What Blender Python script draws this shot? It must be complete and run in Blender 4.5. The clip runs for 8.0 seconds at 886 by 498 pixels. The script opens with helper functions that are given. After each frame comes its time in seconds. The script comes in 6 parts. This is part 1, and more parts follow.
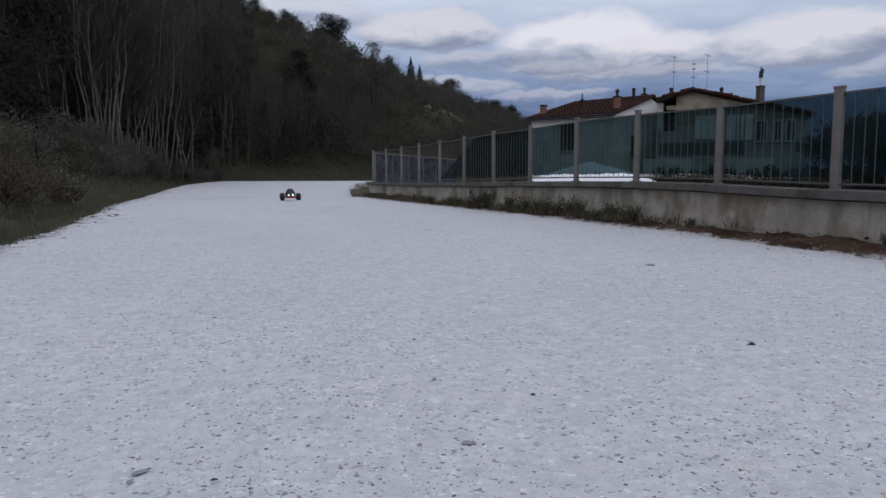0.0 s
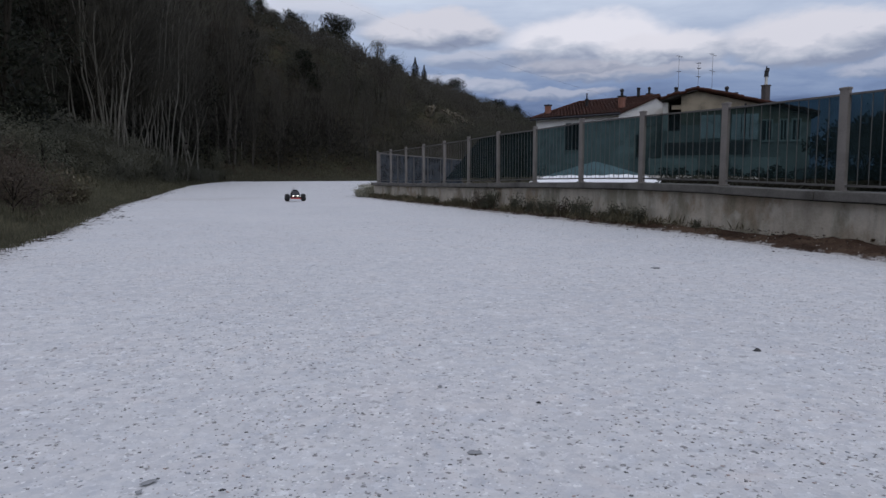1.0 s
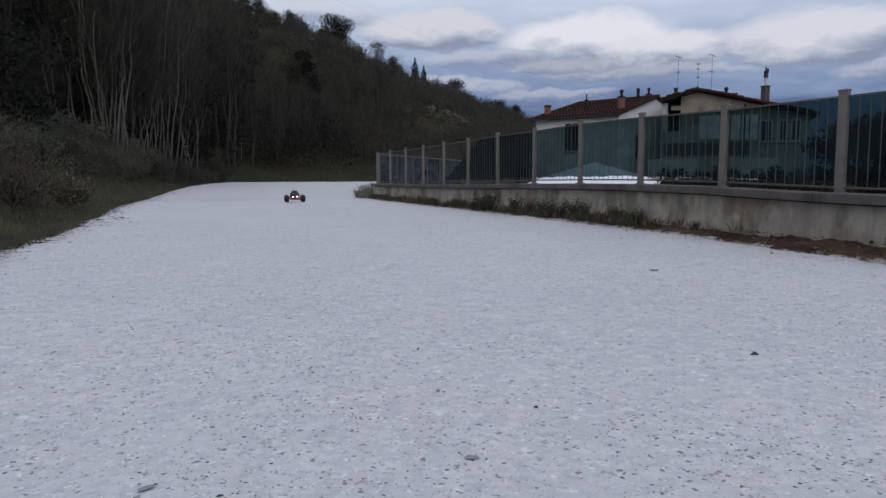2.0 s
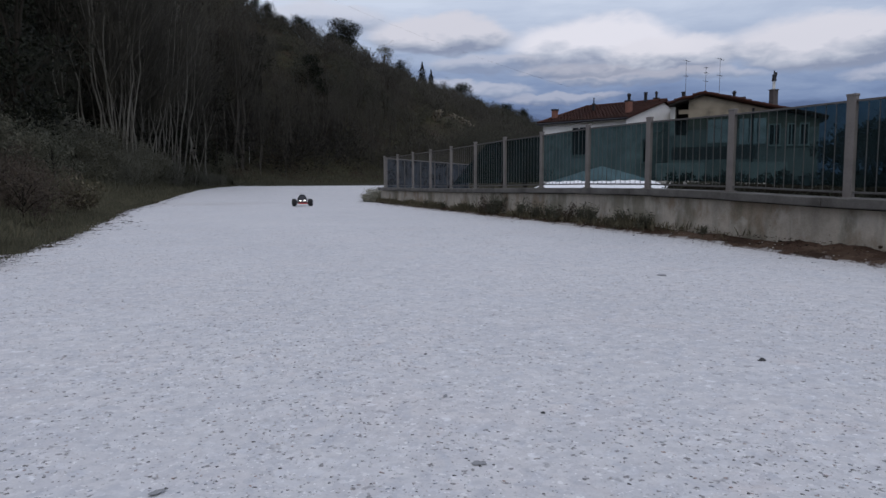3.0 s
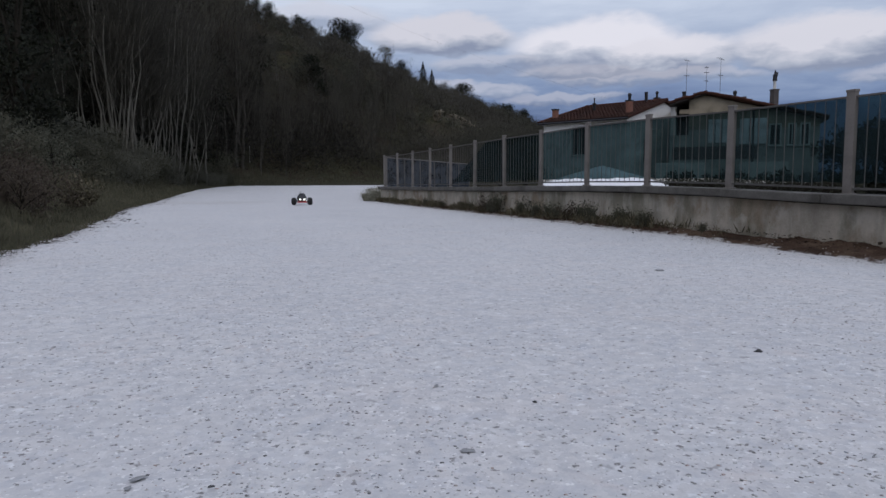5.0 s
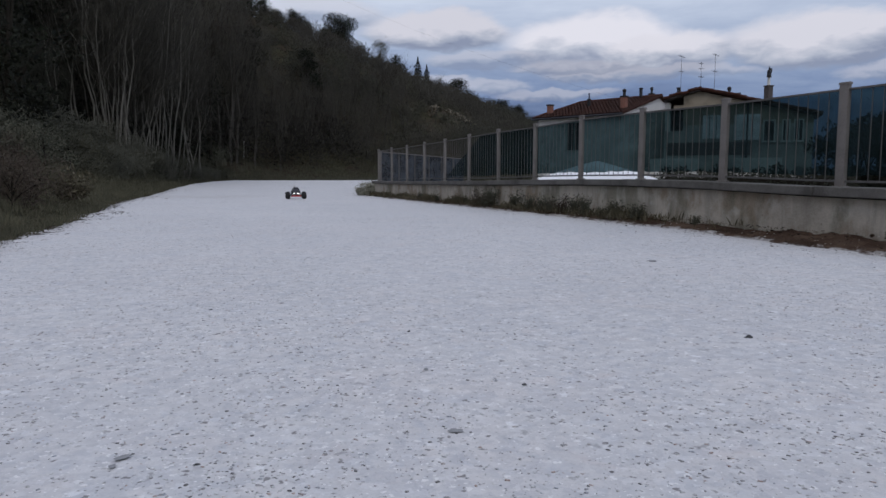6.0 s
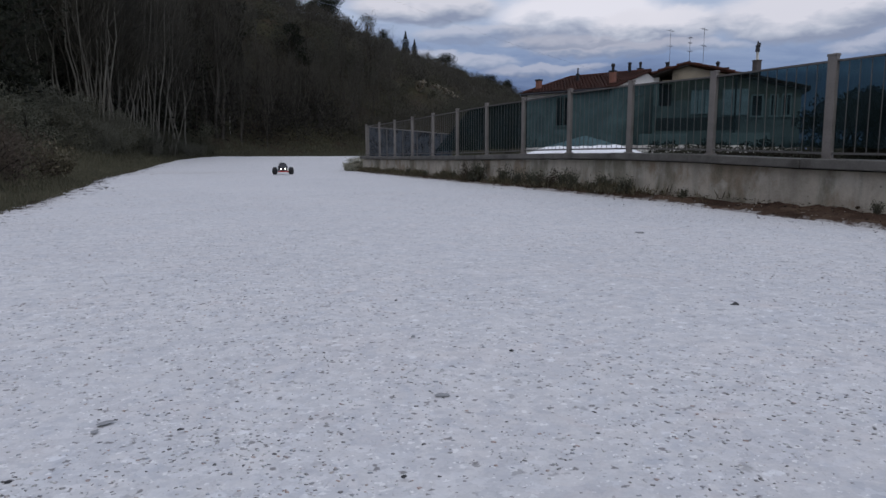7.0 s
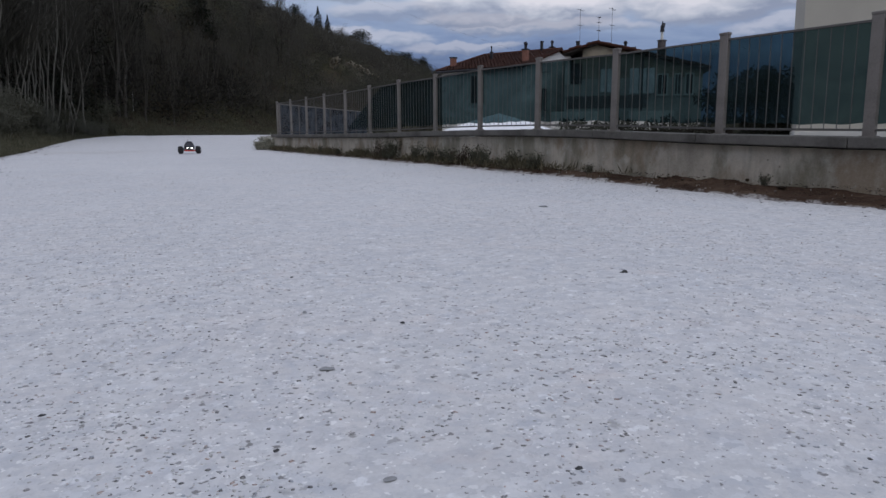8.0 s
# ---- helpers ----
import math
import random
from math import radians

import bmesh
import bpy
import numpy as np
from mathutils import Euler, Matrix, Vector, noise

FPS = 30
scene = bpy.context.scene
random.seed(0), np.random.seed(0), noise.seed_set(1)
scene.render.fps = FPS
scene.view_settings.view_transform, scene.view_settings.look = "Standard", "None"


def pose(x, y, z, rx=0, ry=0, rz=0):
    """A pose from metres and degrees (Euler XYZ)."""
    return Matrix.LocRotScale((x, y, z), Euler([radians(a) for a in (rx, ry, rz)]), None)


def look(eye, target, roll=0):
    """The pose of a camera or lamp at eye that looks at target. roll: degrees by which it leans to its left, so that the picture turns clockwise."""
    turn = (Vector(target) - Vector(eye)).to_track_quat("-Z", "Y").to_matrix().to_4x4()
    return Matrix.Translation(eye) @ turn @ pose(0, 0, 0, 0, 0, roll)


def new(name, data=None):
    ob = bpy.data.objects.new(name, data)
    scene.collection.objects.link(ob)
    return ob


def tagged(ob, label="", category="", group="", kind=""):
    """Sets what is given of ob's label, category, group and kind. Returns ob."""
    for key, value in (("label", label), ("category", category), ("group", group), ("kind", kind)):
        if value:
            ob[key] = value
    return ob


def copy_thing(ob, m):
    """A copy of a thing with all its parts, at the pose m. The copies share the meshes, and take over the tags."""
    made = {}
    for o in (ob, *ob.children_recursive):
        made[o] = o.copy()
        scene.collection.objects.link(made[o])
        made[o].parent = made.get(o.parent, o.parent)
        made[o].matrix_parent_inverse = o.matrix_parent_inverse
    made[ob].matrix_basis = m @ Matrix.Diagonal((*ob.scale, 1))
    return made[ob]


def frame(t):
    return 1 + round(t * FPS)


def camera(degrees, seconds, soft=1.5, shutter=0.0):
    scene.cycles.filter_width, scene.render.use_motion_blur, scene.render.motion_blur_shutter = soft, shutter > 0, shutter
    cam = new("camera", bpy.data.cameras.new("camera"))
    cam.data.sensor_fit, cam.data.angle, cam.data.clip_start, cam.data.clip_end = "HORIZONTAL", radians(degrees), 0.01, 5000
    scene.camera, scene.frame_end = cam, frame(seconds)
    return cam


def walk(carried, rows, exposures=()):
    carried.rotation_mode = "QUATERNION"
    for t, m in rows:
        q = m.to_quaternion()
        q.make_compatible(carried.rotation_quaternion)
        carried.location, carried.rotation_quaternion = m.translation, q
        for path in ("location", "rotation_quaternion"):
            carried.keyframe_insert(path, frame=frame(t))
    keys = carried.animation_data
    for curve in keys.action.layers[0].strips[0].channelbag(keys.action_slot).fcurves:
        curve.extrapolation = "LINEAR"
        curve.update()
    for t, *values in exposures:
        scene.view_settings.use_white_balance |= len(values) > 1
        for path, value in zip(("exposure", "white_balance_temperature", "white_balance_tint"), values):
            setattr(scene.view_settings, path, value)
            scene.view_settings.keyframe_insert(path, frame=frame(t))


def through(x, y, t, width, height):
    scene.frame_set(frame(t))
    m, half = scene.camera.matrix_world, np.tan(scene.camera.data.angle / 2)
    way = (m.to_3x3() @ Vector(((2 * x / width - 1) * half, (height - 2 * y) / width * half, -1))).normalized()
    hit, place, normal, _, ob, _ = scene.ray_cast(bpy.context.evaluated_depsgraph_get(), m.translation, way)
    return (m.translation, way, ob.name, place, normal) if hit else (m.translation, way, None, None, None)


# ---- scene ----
cam = camera(64.2, 8.0)
PATH = [
    (0, (0.295, 0.175, 0.552), (0.983, 2.042, 0.352), -0.1),
    (0.5, (0.291, 0.177, 0.565), (0.969, 2.048, 0.366), -0.3),
    (1, (0.291, 0.172, 0.575), (0.967, 2.044, 0.374), -0.2),
    (1.5, (0.295, 0.17, 0.583), (0.971, 2.041, 0.383), -0.2),
    (1.7, (0.295, 0.169, 0.584), (0.972, 2.041, 0.384), -0.2),
    (2.8, (0.291, 0.158, 0.594), (0.956, 2.034, 0.401), -0.2),
    (3, (0.29, 0.157, 0.594), (0.948, 2.036, 0.405), -0.2),
    (3.5, (0.292, 0.161, 0.59), (0.941, 2.044, 0.408), -0.1),
    (4, (0.285, 0.172, 0.582), (0.933, 2.055, 0.405), -0.2),
    (4.5, (0.306, 0.169, 0.566), (0.956, 2.052, 0.389), -0.2),
    (4.7, (0.314, 0.17, 0.562), (0.966, 2.051, 0.38), -0.2),
    (5.8, (0.334, 0.171, 0.532), (1.001, 2.046, 0.338), 0.0),
    (6, (0.336, 0.171, 0.522), (1.006, 2.045, 0.322), -0.0),
    (6.5, (0.341, 0.176, 0.509), (1.018, 2.044, 0.28), -0.1),
    (7, (0.346, 0.182, 0.494), (1.043, 2.037, 0.228), -0.1),
    (7.5, (0.37, 0.177, 0.484), (1.131, 2.003, 0.188), -0.2),
    (8, (0.418, 0.16, 0.476), (1.32, 1.915, 0.15), -0.3),
]
walk(cam, [(t, look(eye, target, roll)) for t, eye, target, roll in PATH])

# ---------- world, sun, exposure ----------
SUN_EL, SUN_AZ = 50.0, 200.0
world = bpy.data.worlds.new("overcast_sky")
scene.world = world
world.use_nodes = True
wn, wl = world.node_tree.nodes, world.node_tree.links
wn.clear()


def wmath(op, a, b=None, clamp=False):
    n = wn.new("ShaderNodeMath")
    n.operation, n.use_clamp = op, clamp
    for i, v in enumerate((a, b)):
        if v is None:
            continue
        if isinstance(v, (int, float)):
            n.inputs[i].default_value = v
        else:
            wl.new(v, n.inputs[i])
    return n.outputs[0]


def wramp(fac, stops, mode="LINEAR"):
    n = wn.new("ShaderNodeValToRGB")
    n.color_ramp.interpolation = mode
    els = n.color_ramp.elements
    while len(els) < len(stops):
        els.new(0.5)
    for e, (p, c) in zip(els, stops):
        e.position, e.color = p, (*c, 1)
    wl.new(fac, n.inputs[0])
    return n.outputs[0]


def wmix(fac, a, b):
    n = wn.new("ShaderNodeMix")
    n.data_type = "RGBA"
    for sock, v in ((n.inputs[0], fac), (n.inputs[6], a), (n.inputs[7], b)):
        if isinstance(v, (int, float)):
            sock.default_value = v
        elif isinstance(v, tuple):
            sock.default_value = (*v, 1)
        else:
            wl.new(v, sock)
    return n.outputs[2]


CLOUDS = (  # bearing, height, half width, half height (degrees), brightness
    (11.0, 12.6, 4.5, 1.3, 0.54), (19.4, 11.3, 5.6, 1.5, 0.64), (31.6, 9.9, 6.9, 2.6, 0.96), (37.0, 9.2, 4.8, 1.7, 0.82), (48.5, 9.6, 7.5, 2.0, 0.74), (22.5, 9.2, 4.0, 0.8, 0.42),
    (36.0, 7.9, 8.0, 0.6, 0.34), (20.5, 7.3, 6.0, 0.65, 0.50), (29.0, 6.7, 4.5, 0.45, 0.36), (30.0, 8.5, 5.0, 0.5, 0.22), (55.0, 7.4, 6.0, 0.7, 0.5), (62.0, 11.5, 7.0, 1.9, 0.8),
    (1.0, 15.5, 7.0, 1.6, 0.8), (30.0, 24.0, 12.0, 3.0, 0.9))


def build_sky():
    sky = wn.new("ShaderNodeTexSky")
    sky.sky_type, sky.sun_disc = "NISHITA", False
    sky.sun_elevation, sky.sun_rotation = radians(SUN_EL), radians(SUN_AZ)
    dim = wn.new("ShaderNodeVectorMath")
    dim.operation = "SCALE"
    wl.new(sky.outputs[0], dim.inputs[0])
    dim.inputs["Scale"].default_value = 0.06
    co = wn.new("ShaderNodeTexCoord")
    sep = wn.new("ShaderNodeSeparateXYZ")
    wl.new(co.outputs["Generated"], sep.inputs[0])
    dx, dy, dz = sep.outputs
    # billows that wrinkle the outlines of the clouds
    squash = wn.new("ShaderNodeCombineXYZ")
    wl.new(dx, squash.inputs[0])
    wl.new(dy, squash.inputs[1])
    wl.new(wmath("MULTIPLY", dz, 2.2), squash.inputs[2])

    def billow(scale, detail, rough, distort):
        n = wn.new("ShaderNodeTexNoise")
        n.inputs["Scale"].default_value, n.inputs["Detail"].default_value = scale, detail
        n.inputs["Roughness"].default_value, n.inputs["Distortion"].default_value = rough, distort
        wl.new(squash.outputs[0], n.inputs["Vector"])
        return wmath("SUBTRACT", n.outputs[0], 0.5)

    layers = wn.new("ShaderNodeCombineXYZ")
    wl.new(dx, layers.inputs[0])
    wl.new(dy, layers.inputs[1])
    wl.new(wmath("MULTIPLY", dz, 5.5), layers.inputs[2])
    strata = wn.new("ShaderNodeTexNoise")
    strata.inputs["Scale"].default_value, strata.inputs["Detail"].default_value = 6.5, 7
    strata.inputs["Roughness"].default_value, strata.inputs["Distortion"].default_value = 0.58, 0.35
    wl.new(layers.outputs[0], strata.inputs["Vector"])
    streak = wmath("SUBTRACT", strata.outputs[0], 0.5)
    wide, curl, fine = billow(4.5, 4, 0.5, 0.2), billow(11, 4, 0.5, 0.3), billow(30, 4, 0.55, 0.4)
    bearing_deg = wmath("MULTIPLY", wmath("ARCTAN2", dx, dy), 57.2958)
    height_deg = wmath("MULTIPLY", wmath("ARCSINE", dz), 57.2958)
    u = wmath("ADD", bearing_deg, wmath("ADD", wmath("MULTIPLY", wide, 3.0), wmath("MULTIPLY", curl, 2.4)))
    v = wmath("ADD", height_deg, wmath("ADD", wmath("MULTIPLY", curl, 2.0), wmath("MULTIPLY", fine, 0.8)))
    v2 = wmath("ADD", height_deg, wmath("ADD", wmath("ADD", wmath("MULTIPLY", wide, 2.0), wmath("MULTIPLY", curl, 1.2)), wmath("MULTIPLY", streak, 6.5)))
    colour = wramp(wmath("DIVIDE", v2, 40.0, True), [
        (0.02, (0.075, 0.105, 0.20)), (0.13, (0.10, 0.145, 0.285)), (0.165, (0.19, 0.26, 0.44)), (0.21, (0.29, 0.365, 0.54)), (0.26, (0.41, 0.485, 0.65)),
        (0.36, (0.63, 0.70, 0.845)), (0.60, (0.66, 0.72, 0.87)), (1.0, (0.66, 0.705, 0.87))])
    # thinner, paler cloud over the other half of the sky
    ahead = wmath("ADD", wmath("MULTIPLY", dx, 0.42), wmath("MULTIPLY", dy, 0.91))
    pale = wramp(wmath("ADD", wmath("MULTIPLY", ahead, 0.5), 0.5, True), [(0.20, (0.92, 0.92, 0.92)), (0.62, (0, 0, 0))], "EASE")
    colour = wmix(pale, colour, (0.62, 0.675, 0.82))
    for bear, high, a, b, bright in CLOUDS:
        x = wmath("DIVIDE", wmath("SUBTRACT", u, bear), a)
        z = wmath("DIVIDE", wmath("SUBTRACT", v, high), b)
        z = wmath("MINIMUM", z, wmath("MULTIPLY", z, 1.2))  # flatter underneath
        d = wmath("SUBTRACT", 1.0, wmath("ADD", wmath("MULTIPLY", x, x), wmath("MULTIPLY", z, z)))
        mask = wmath("MULTIPLY", wramp(wmath("ADD", wmath("MULTIPLY", d, 0.5), 0.35, True), [(0.15, (0, 0, 0)), (0.54, (1, 1, 1))], "EASE"), 0.92 if bright > 0.6 else 0.5)
        lit = wmath("ADD", wmath("ADD", wmath("MULTIPLY", z, 0.74), 0.64), wmath("ADD", wmath("ADD", wmath("MULTIPLY", curl, 0.75), wmath("MULTIPLY", fine, 0.35)), wmath("MULTIPLY", streak, 0.6)), True)
        top = (0.40 + 0.45 * bright, 0.40 + 0.435 * bright, 0.48 + 0.43 * bright)
        mid = (0.26 + 0.27 * bright, 0.29 + 0.27 * bright, 0.39 + 0.27 * bright)
        low = (0.20 + 0.08 * bright, 0.235 + 0.08 * bright, 0.345 + 0.09 * bright)
        colour = wmix(mask, colour, wramp(lit, [(0.20, low), (0.50, mid), (0.84, top)]))
    veil = wmix(0.92, dim.outputs[0], colour)
    back = wn.new("ShaderNodeBackground")
    wl.new(veil, back.inputs[0])
    back.inputs[1].default_value = 1.0
    out = wn.new("ShaderNodeOutputWorld")
    wl.new(back.outputs[0], out.inputs[0])


build_sky()
lamp = bpy.data.lights.new("sun", "SUN")
lamp.energy, lamp.angle, lamp.color = 0.48, radians(25), (1.0, 0.96, 0.92)
sun = new("sun", lamp)
sun.matrix_world = look((0, 0, 60), (60 * math.cos(radians(SUN_EL)) * math.sin(radians(SUN_AZ)) * -1, 60 * math.cos(radians(SUN_EL)) * math.cos(radians(SUN_AZ)) * -1, 60 - 60 * math.sin(radians(SUN_EL))))


# ---------- materials ----------
class Shade:
    """A small builder for node materials."""

    def __init__(self, name):
        self.mat = bpy.data.materials.new(name)
        self.mat.use_nodes = True
        self.n, self.l = self.mat.node_tree.nodes, self.mat.node_tree.links
        self.bsdf = self.n["Principled BSDF"]
        self.co = self.n.new("ShaderNodeTexCoord").outputs["Object"]
        self.place = self.n.new("ShaderNodeNewGeometry").outputs["Position"]

    def put(self, sock, v):
        if isinstance(v, (int, float)):
            sock.default_value = v
        elif isinstance(v, tuple):
            sock.default_value = (*v, 1) if len(v) == 3 else v
        else:
            self.l.new(v, sock)

    def noise(self, scale, detail=4, rough=0.55, vec=None, distort=0.0):
        n = self.n.new("ShaderNodeTexNoise")
        n.inputs["Scale"].default_value, n.inputs["Detail"].default_value = scale, detail
        n.inputs["Roughness"].default_value, n.inputs["Distortion"].default_value = rough, distort
        self.l.new(vec or self.co, n.inputs["Vector"])
        return n.outputs[0]

    def cells(self, scale, vec=None, feature="F1", rand=1.0):
        n = self.n.new("ShaderNodeTexVoronoi")
        n.feature = feature
        n.inputs["Scale"].default_value, n.inputs["Randomness"].default_value = scale, rand
        self.l.new(vec or self.co, n.inputs["Vector"])
        return n

    def warp(self, scale, amount):
        """Coordinates pushed about by noise, for broken outlines."""
        n = self.n.new("ShaderNodeTexNoise")
        n.inputs["Scale"].default_value, n.inputs["Detail"].default_value = scale, 2
        self.l.new(self.co, n.inputs["Vector"])
        m = self.n.new("ShaderNodeVectorMath")
        m.operation = "MULTIPLY_ADD"
        self.l.new(n.outputs["Color"], m.inputs[0])
        m.inputs[1].default_value = (amount, amount, 0.0)
        self.l.new(self.co, m.inputs[2])
        return m.outputs[0]

    def stretch(self, x, y, z, vec=None):
        n = self.n.new("ShaderNodeMapping")
        n.inputs["Scale"].default_value = (x, y, z)
        self.l.new(vec or self.co, n.inputs["Vector"])
        return n.outputs[0]

    def ramp(self, fac, *stops, mode="LINEAR"):
        n = self.n.new("ShaderNodeValToRGB")
        n.color_ramp.interpolation = mode
        els = n.color_ramp.elements
        while len(els) < len(stops):
            els.new(0.5)
        for e, (p, c) in zip(els, stops):
            e.position = p
            e.color = (c, c, c, 1) if isinstance(c, (int, float)) else (*c, 1)
        self.l.new(fac, n.inputs[0])
        return n.outputs[0]

    def mix(self, fac, a, b, how="MIX"):
        n = self.n.new("ShaderNodeMix")
        n.data_type, n.blend_type = "RGBA", how
        for sock, v in ((n.inputs[0], fac), (n.inputs[6], a), (n.inputs[7], b)):
            self.put(sock, v)
        return n.outputs[2]

    def math(self, op, a, b=0.0, clamp=False):
        n = self.n.new("ShaderNodeMath")
        n.operation, n.use_clamp = op, clamp
        self.put(n.inputs[0], a)
        self.put(n.inputs[1], b)
        return n.outputs[0]

    def axis(self, which, vec=None):
        n = self.n.new("ShaderNodeSeparateXYZ")
        self.l.new(vec or self.co, n.inputs[0])
        return n.outputs[which]

    def chance(self):
        return self.n.new("ShaderNodeObjectInfo").outputs["Random"]

    def island(self):
        return self.n.new("ShaderNodeNewGeometry").outputs["Random Per Island"]

    def bump(self, height, strength=0.3, distance=0.01):
        n = self.n.new("ShaderNodeBump")
        n.inputs["Strength"].default_value, n.inputs["Distance"].default_value = strength, distance
        self.l.new(height, n.inputs["Height"])
        self.l.new(n.outputs[0], self.bsdf.inputs["Normal"])

    def done(self, colour, rough=0.8, metal=0.0, spec=0.3):
        self.put(self.bsdf.inputs["Base Color"], colour)
        self.put(self.bsdf.inputs["Roughness"], rough)
        self.bsdf.inputs["Metallic"].default_value = metal
        self.bsdf.inputs["Specular IOR Level"].default_value = spec
        return self.mat


def plain(name, colour, rough=0.7, metal=0.0, vary=0.25, scale=6.0, bump=0.15, fine=60.0):
    """Paint, plastic, metal or plaster: one hue with stains at two scales."""
    s = Shade(name)
    low = tuple(c * (1 - vary) for c in colour)
    high = tuple(min(1, c * (1 + vary * 0.6)) for c in colour)
    big = s.noise(scale, 5)
    small = s.noise(fine, 3)
    both = s.math("ADD", s.math("MULTIPLY", big, 0.65), s.math("MULTIPLY", small, 0.35))
    s.bump(small, bump, 0.004)
    return s.done(s.ramp(both, (0.3, low), (0.5, colour), (0.72, high)), rough, metal)


def road_material():
    s = Shade("white_limestone_gravel")
    patch = s.noise(0.55, 5, 0.6)
    tint = s.noise(1.7, 4, 0.6, distort=0.5)
    base = s.ramp(patch, (0.30, (0.50, 0.505, 0.52)), (0.5, (0.59, 0.59, 0.60)), (0.72, (0.66, 0.655, 0.655)))
    base = s.mix(s.ramp(tint, (0.48, 0.0), (0.72, 0.4)), base, (0.62, 0.545, 0.52))
    base = s.mix(s.ramp(s.noise(0.9, 4, 0.6), (0.5, 0.0), (0.72, 0.5)), base, (0.47, 0.50, 0.55))
    grain = s.noise(140, 3, 0.6)
    base = s.mix(0.32, base, s.ramp(grain, (0.3, (0.40, 0.40, 0.42)), (0.5, (0.57, 0.57, 0.585)), (0.75, (0.72, 0.72, 0.72))))
    mottle = s.noise(26, 4, 0.7, distort=0.3)
    base = s.mix(s.ramp(mottle, (0.36, 0.5), (0.50, 0.0)), base, (0.43, 0.435, 0.46))
    base = s.mix(s.ramp(mottle, (0.56, 0.0), (0.70, 0.45)), base, (0.72, 0.72, 0.72))
    base = s.mix(s.ramp(s.noise(5.5, 4, 0.6, distort=0.6), (0.60, 0.0), (0.72, 0.35)), base, (0.58, 0.49, 0.46))
    blotch = s.noise(11, 4, 0.65, distort=0.8)
    base = s.mix(s.ramp(blotch, (0.34, 0.45), (0.47, 0.0)), base, (0.46, 0.49, 0.545))
    base = s.mix(s.ramp(blotch, (0.57, 0.0), (0.72, 0.5)), base, (0.70, 0.665, 0.65))
    # the mosaic of bedded stones, each of its own tone
    bed = s.cells(44, s.warp(70, 0.03))
    tone = s.n.new("ShaderNodeSeparateColor")
    s.l.new(bed.outputs["Color"], tone.inputs[0])
    base = s.mix(0.27, base, s.ramp(tone.outputs[0], (0.0, (0.37, 0.395, 0.44)), (0.3, (0.53, 0.535, 0.55)), (0.65, (0.62, 0.61, 0.60)), (1.0, (0.80, 0.81, 0.83))))
    coarse = s.cells(17, s.warp(30, 0.07))
    hue = s.n.new("ShaderNodeSeparateColor")
    s.l.new(coarse.outputs["Color"], hue.inputs[0])
    base = s.mix(0.14, base, s.ramp(hue.outputs[0], (0.0, (0.40, 0.43, 0.49)), (0.5, (0.60, 0.59, 0.585)), (1.0, (0.76, 0.74, 0.72))))
    # small embedded chips, pale and dark
    chips = s.cells(52, s.warp(80, 0.026))
    shade = s.n.new("ShaderNodeSeparateColor")
    s.l.new(chips.outputs["Color"], shade.inputs[0])
    near = s.ramp(chips.outputs["Distance"], (0.24, 1.0), (0.36, 0.0))
    dark = s.math("MULTIPLY", near, s.ramp(shade.outputs[0], (0.87, 0.0), (0.89, 0.85)))
    pale = s.math("MULTIPLY", near, s.ramp(shade.outputs[1], (0.84, 0.0), (0.88, 0.75)))
    base = s.mix(dark, base, (0.20, 0.195, 0.195))
    base = s.mix(pale, base, (0.80, 0.80, 0.80))
    fine_chips = s.cells(135, s.warp(190, 0.011))
    shade3 = s.n.new("ShaderNodeSeparateColor")
    s.l.new(fine_chips.outputs["Color"], shade3.inputs[0])
    near3 = s.ramp(fine_chips.outputs["Distance"], (0.28, 1.0), (0.40, 0.0))
    base = s.mix(s.math("MULTIPLY", near3, s.ramp(shade3.outputs[0], (0.93, 0.0), (0.95, 0.8))), base, (0.18, 0.172, 0.17))
    base = s.mix(s.math("MULTIPLY", near3, s.ramp(shade3.outputs[1], (0.90, 0.0), (0.92, 0.8))), base, (0.80, 0.80, 0.80))
    wide = s.cells(21, s.warp(42, 0.06))
    shade2 = s.n.new("ShaderNodeSeparateColor")
    s.l.new(wide.outputs["Color"], shade2.inputs[0])
    near2 = s.ramp(wide.outputs["Distance"], (0.16, 1.0), (0.30, 0.0))
    base = s.mix(s.math("MULTIPLY", near2, s.ramp(shade2.outputs[0], (0.84, 0.0), (0.88, 0.6))), base, (0.27, 0.27, 0.28))
    base = s.mix(s.math("MULTIPLY", near2, s.ramp(shade2.outputs[1], (0.8, 0.0), (0.85, 0.6))), base, (0.80, 0.81, 0.83))
    # soil carried on to the road along its edges and in a hollow
    trod = s.n.new("ShaderNodeAttribute")
    trod.attribute_name = "soil"
    much = s.math("ADD", trod.outputs["Fac"], s.math("MULTIPLY", s.math("SUBTRACT", s.noise(3.5, 6, 0.7), 0.5), 0.55))
    base = s.mix(s.ramp(much, (0.22, 0.0), (0.95, 0.62)), base, (0.36, 0.325, 0.30))
    relief = s.math("ADD", s.math("MULTIPLY", grain, 0.4), s.math("MULTIPLY", near, 0.5))
    s.bump(relief, 0.35, 0.006)
    return s.done(base, 0.95, 0, 0.15)


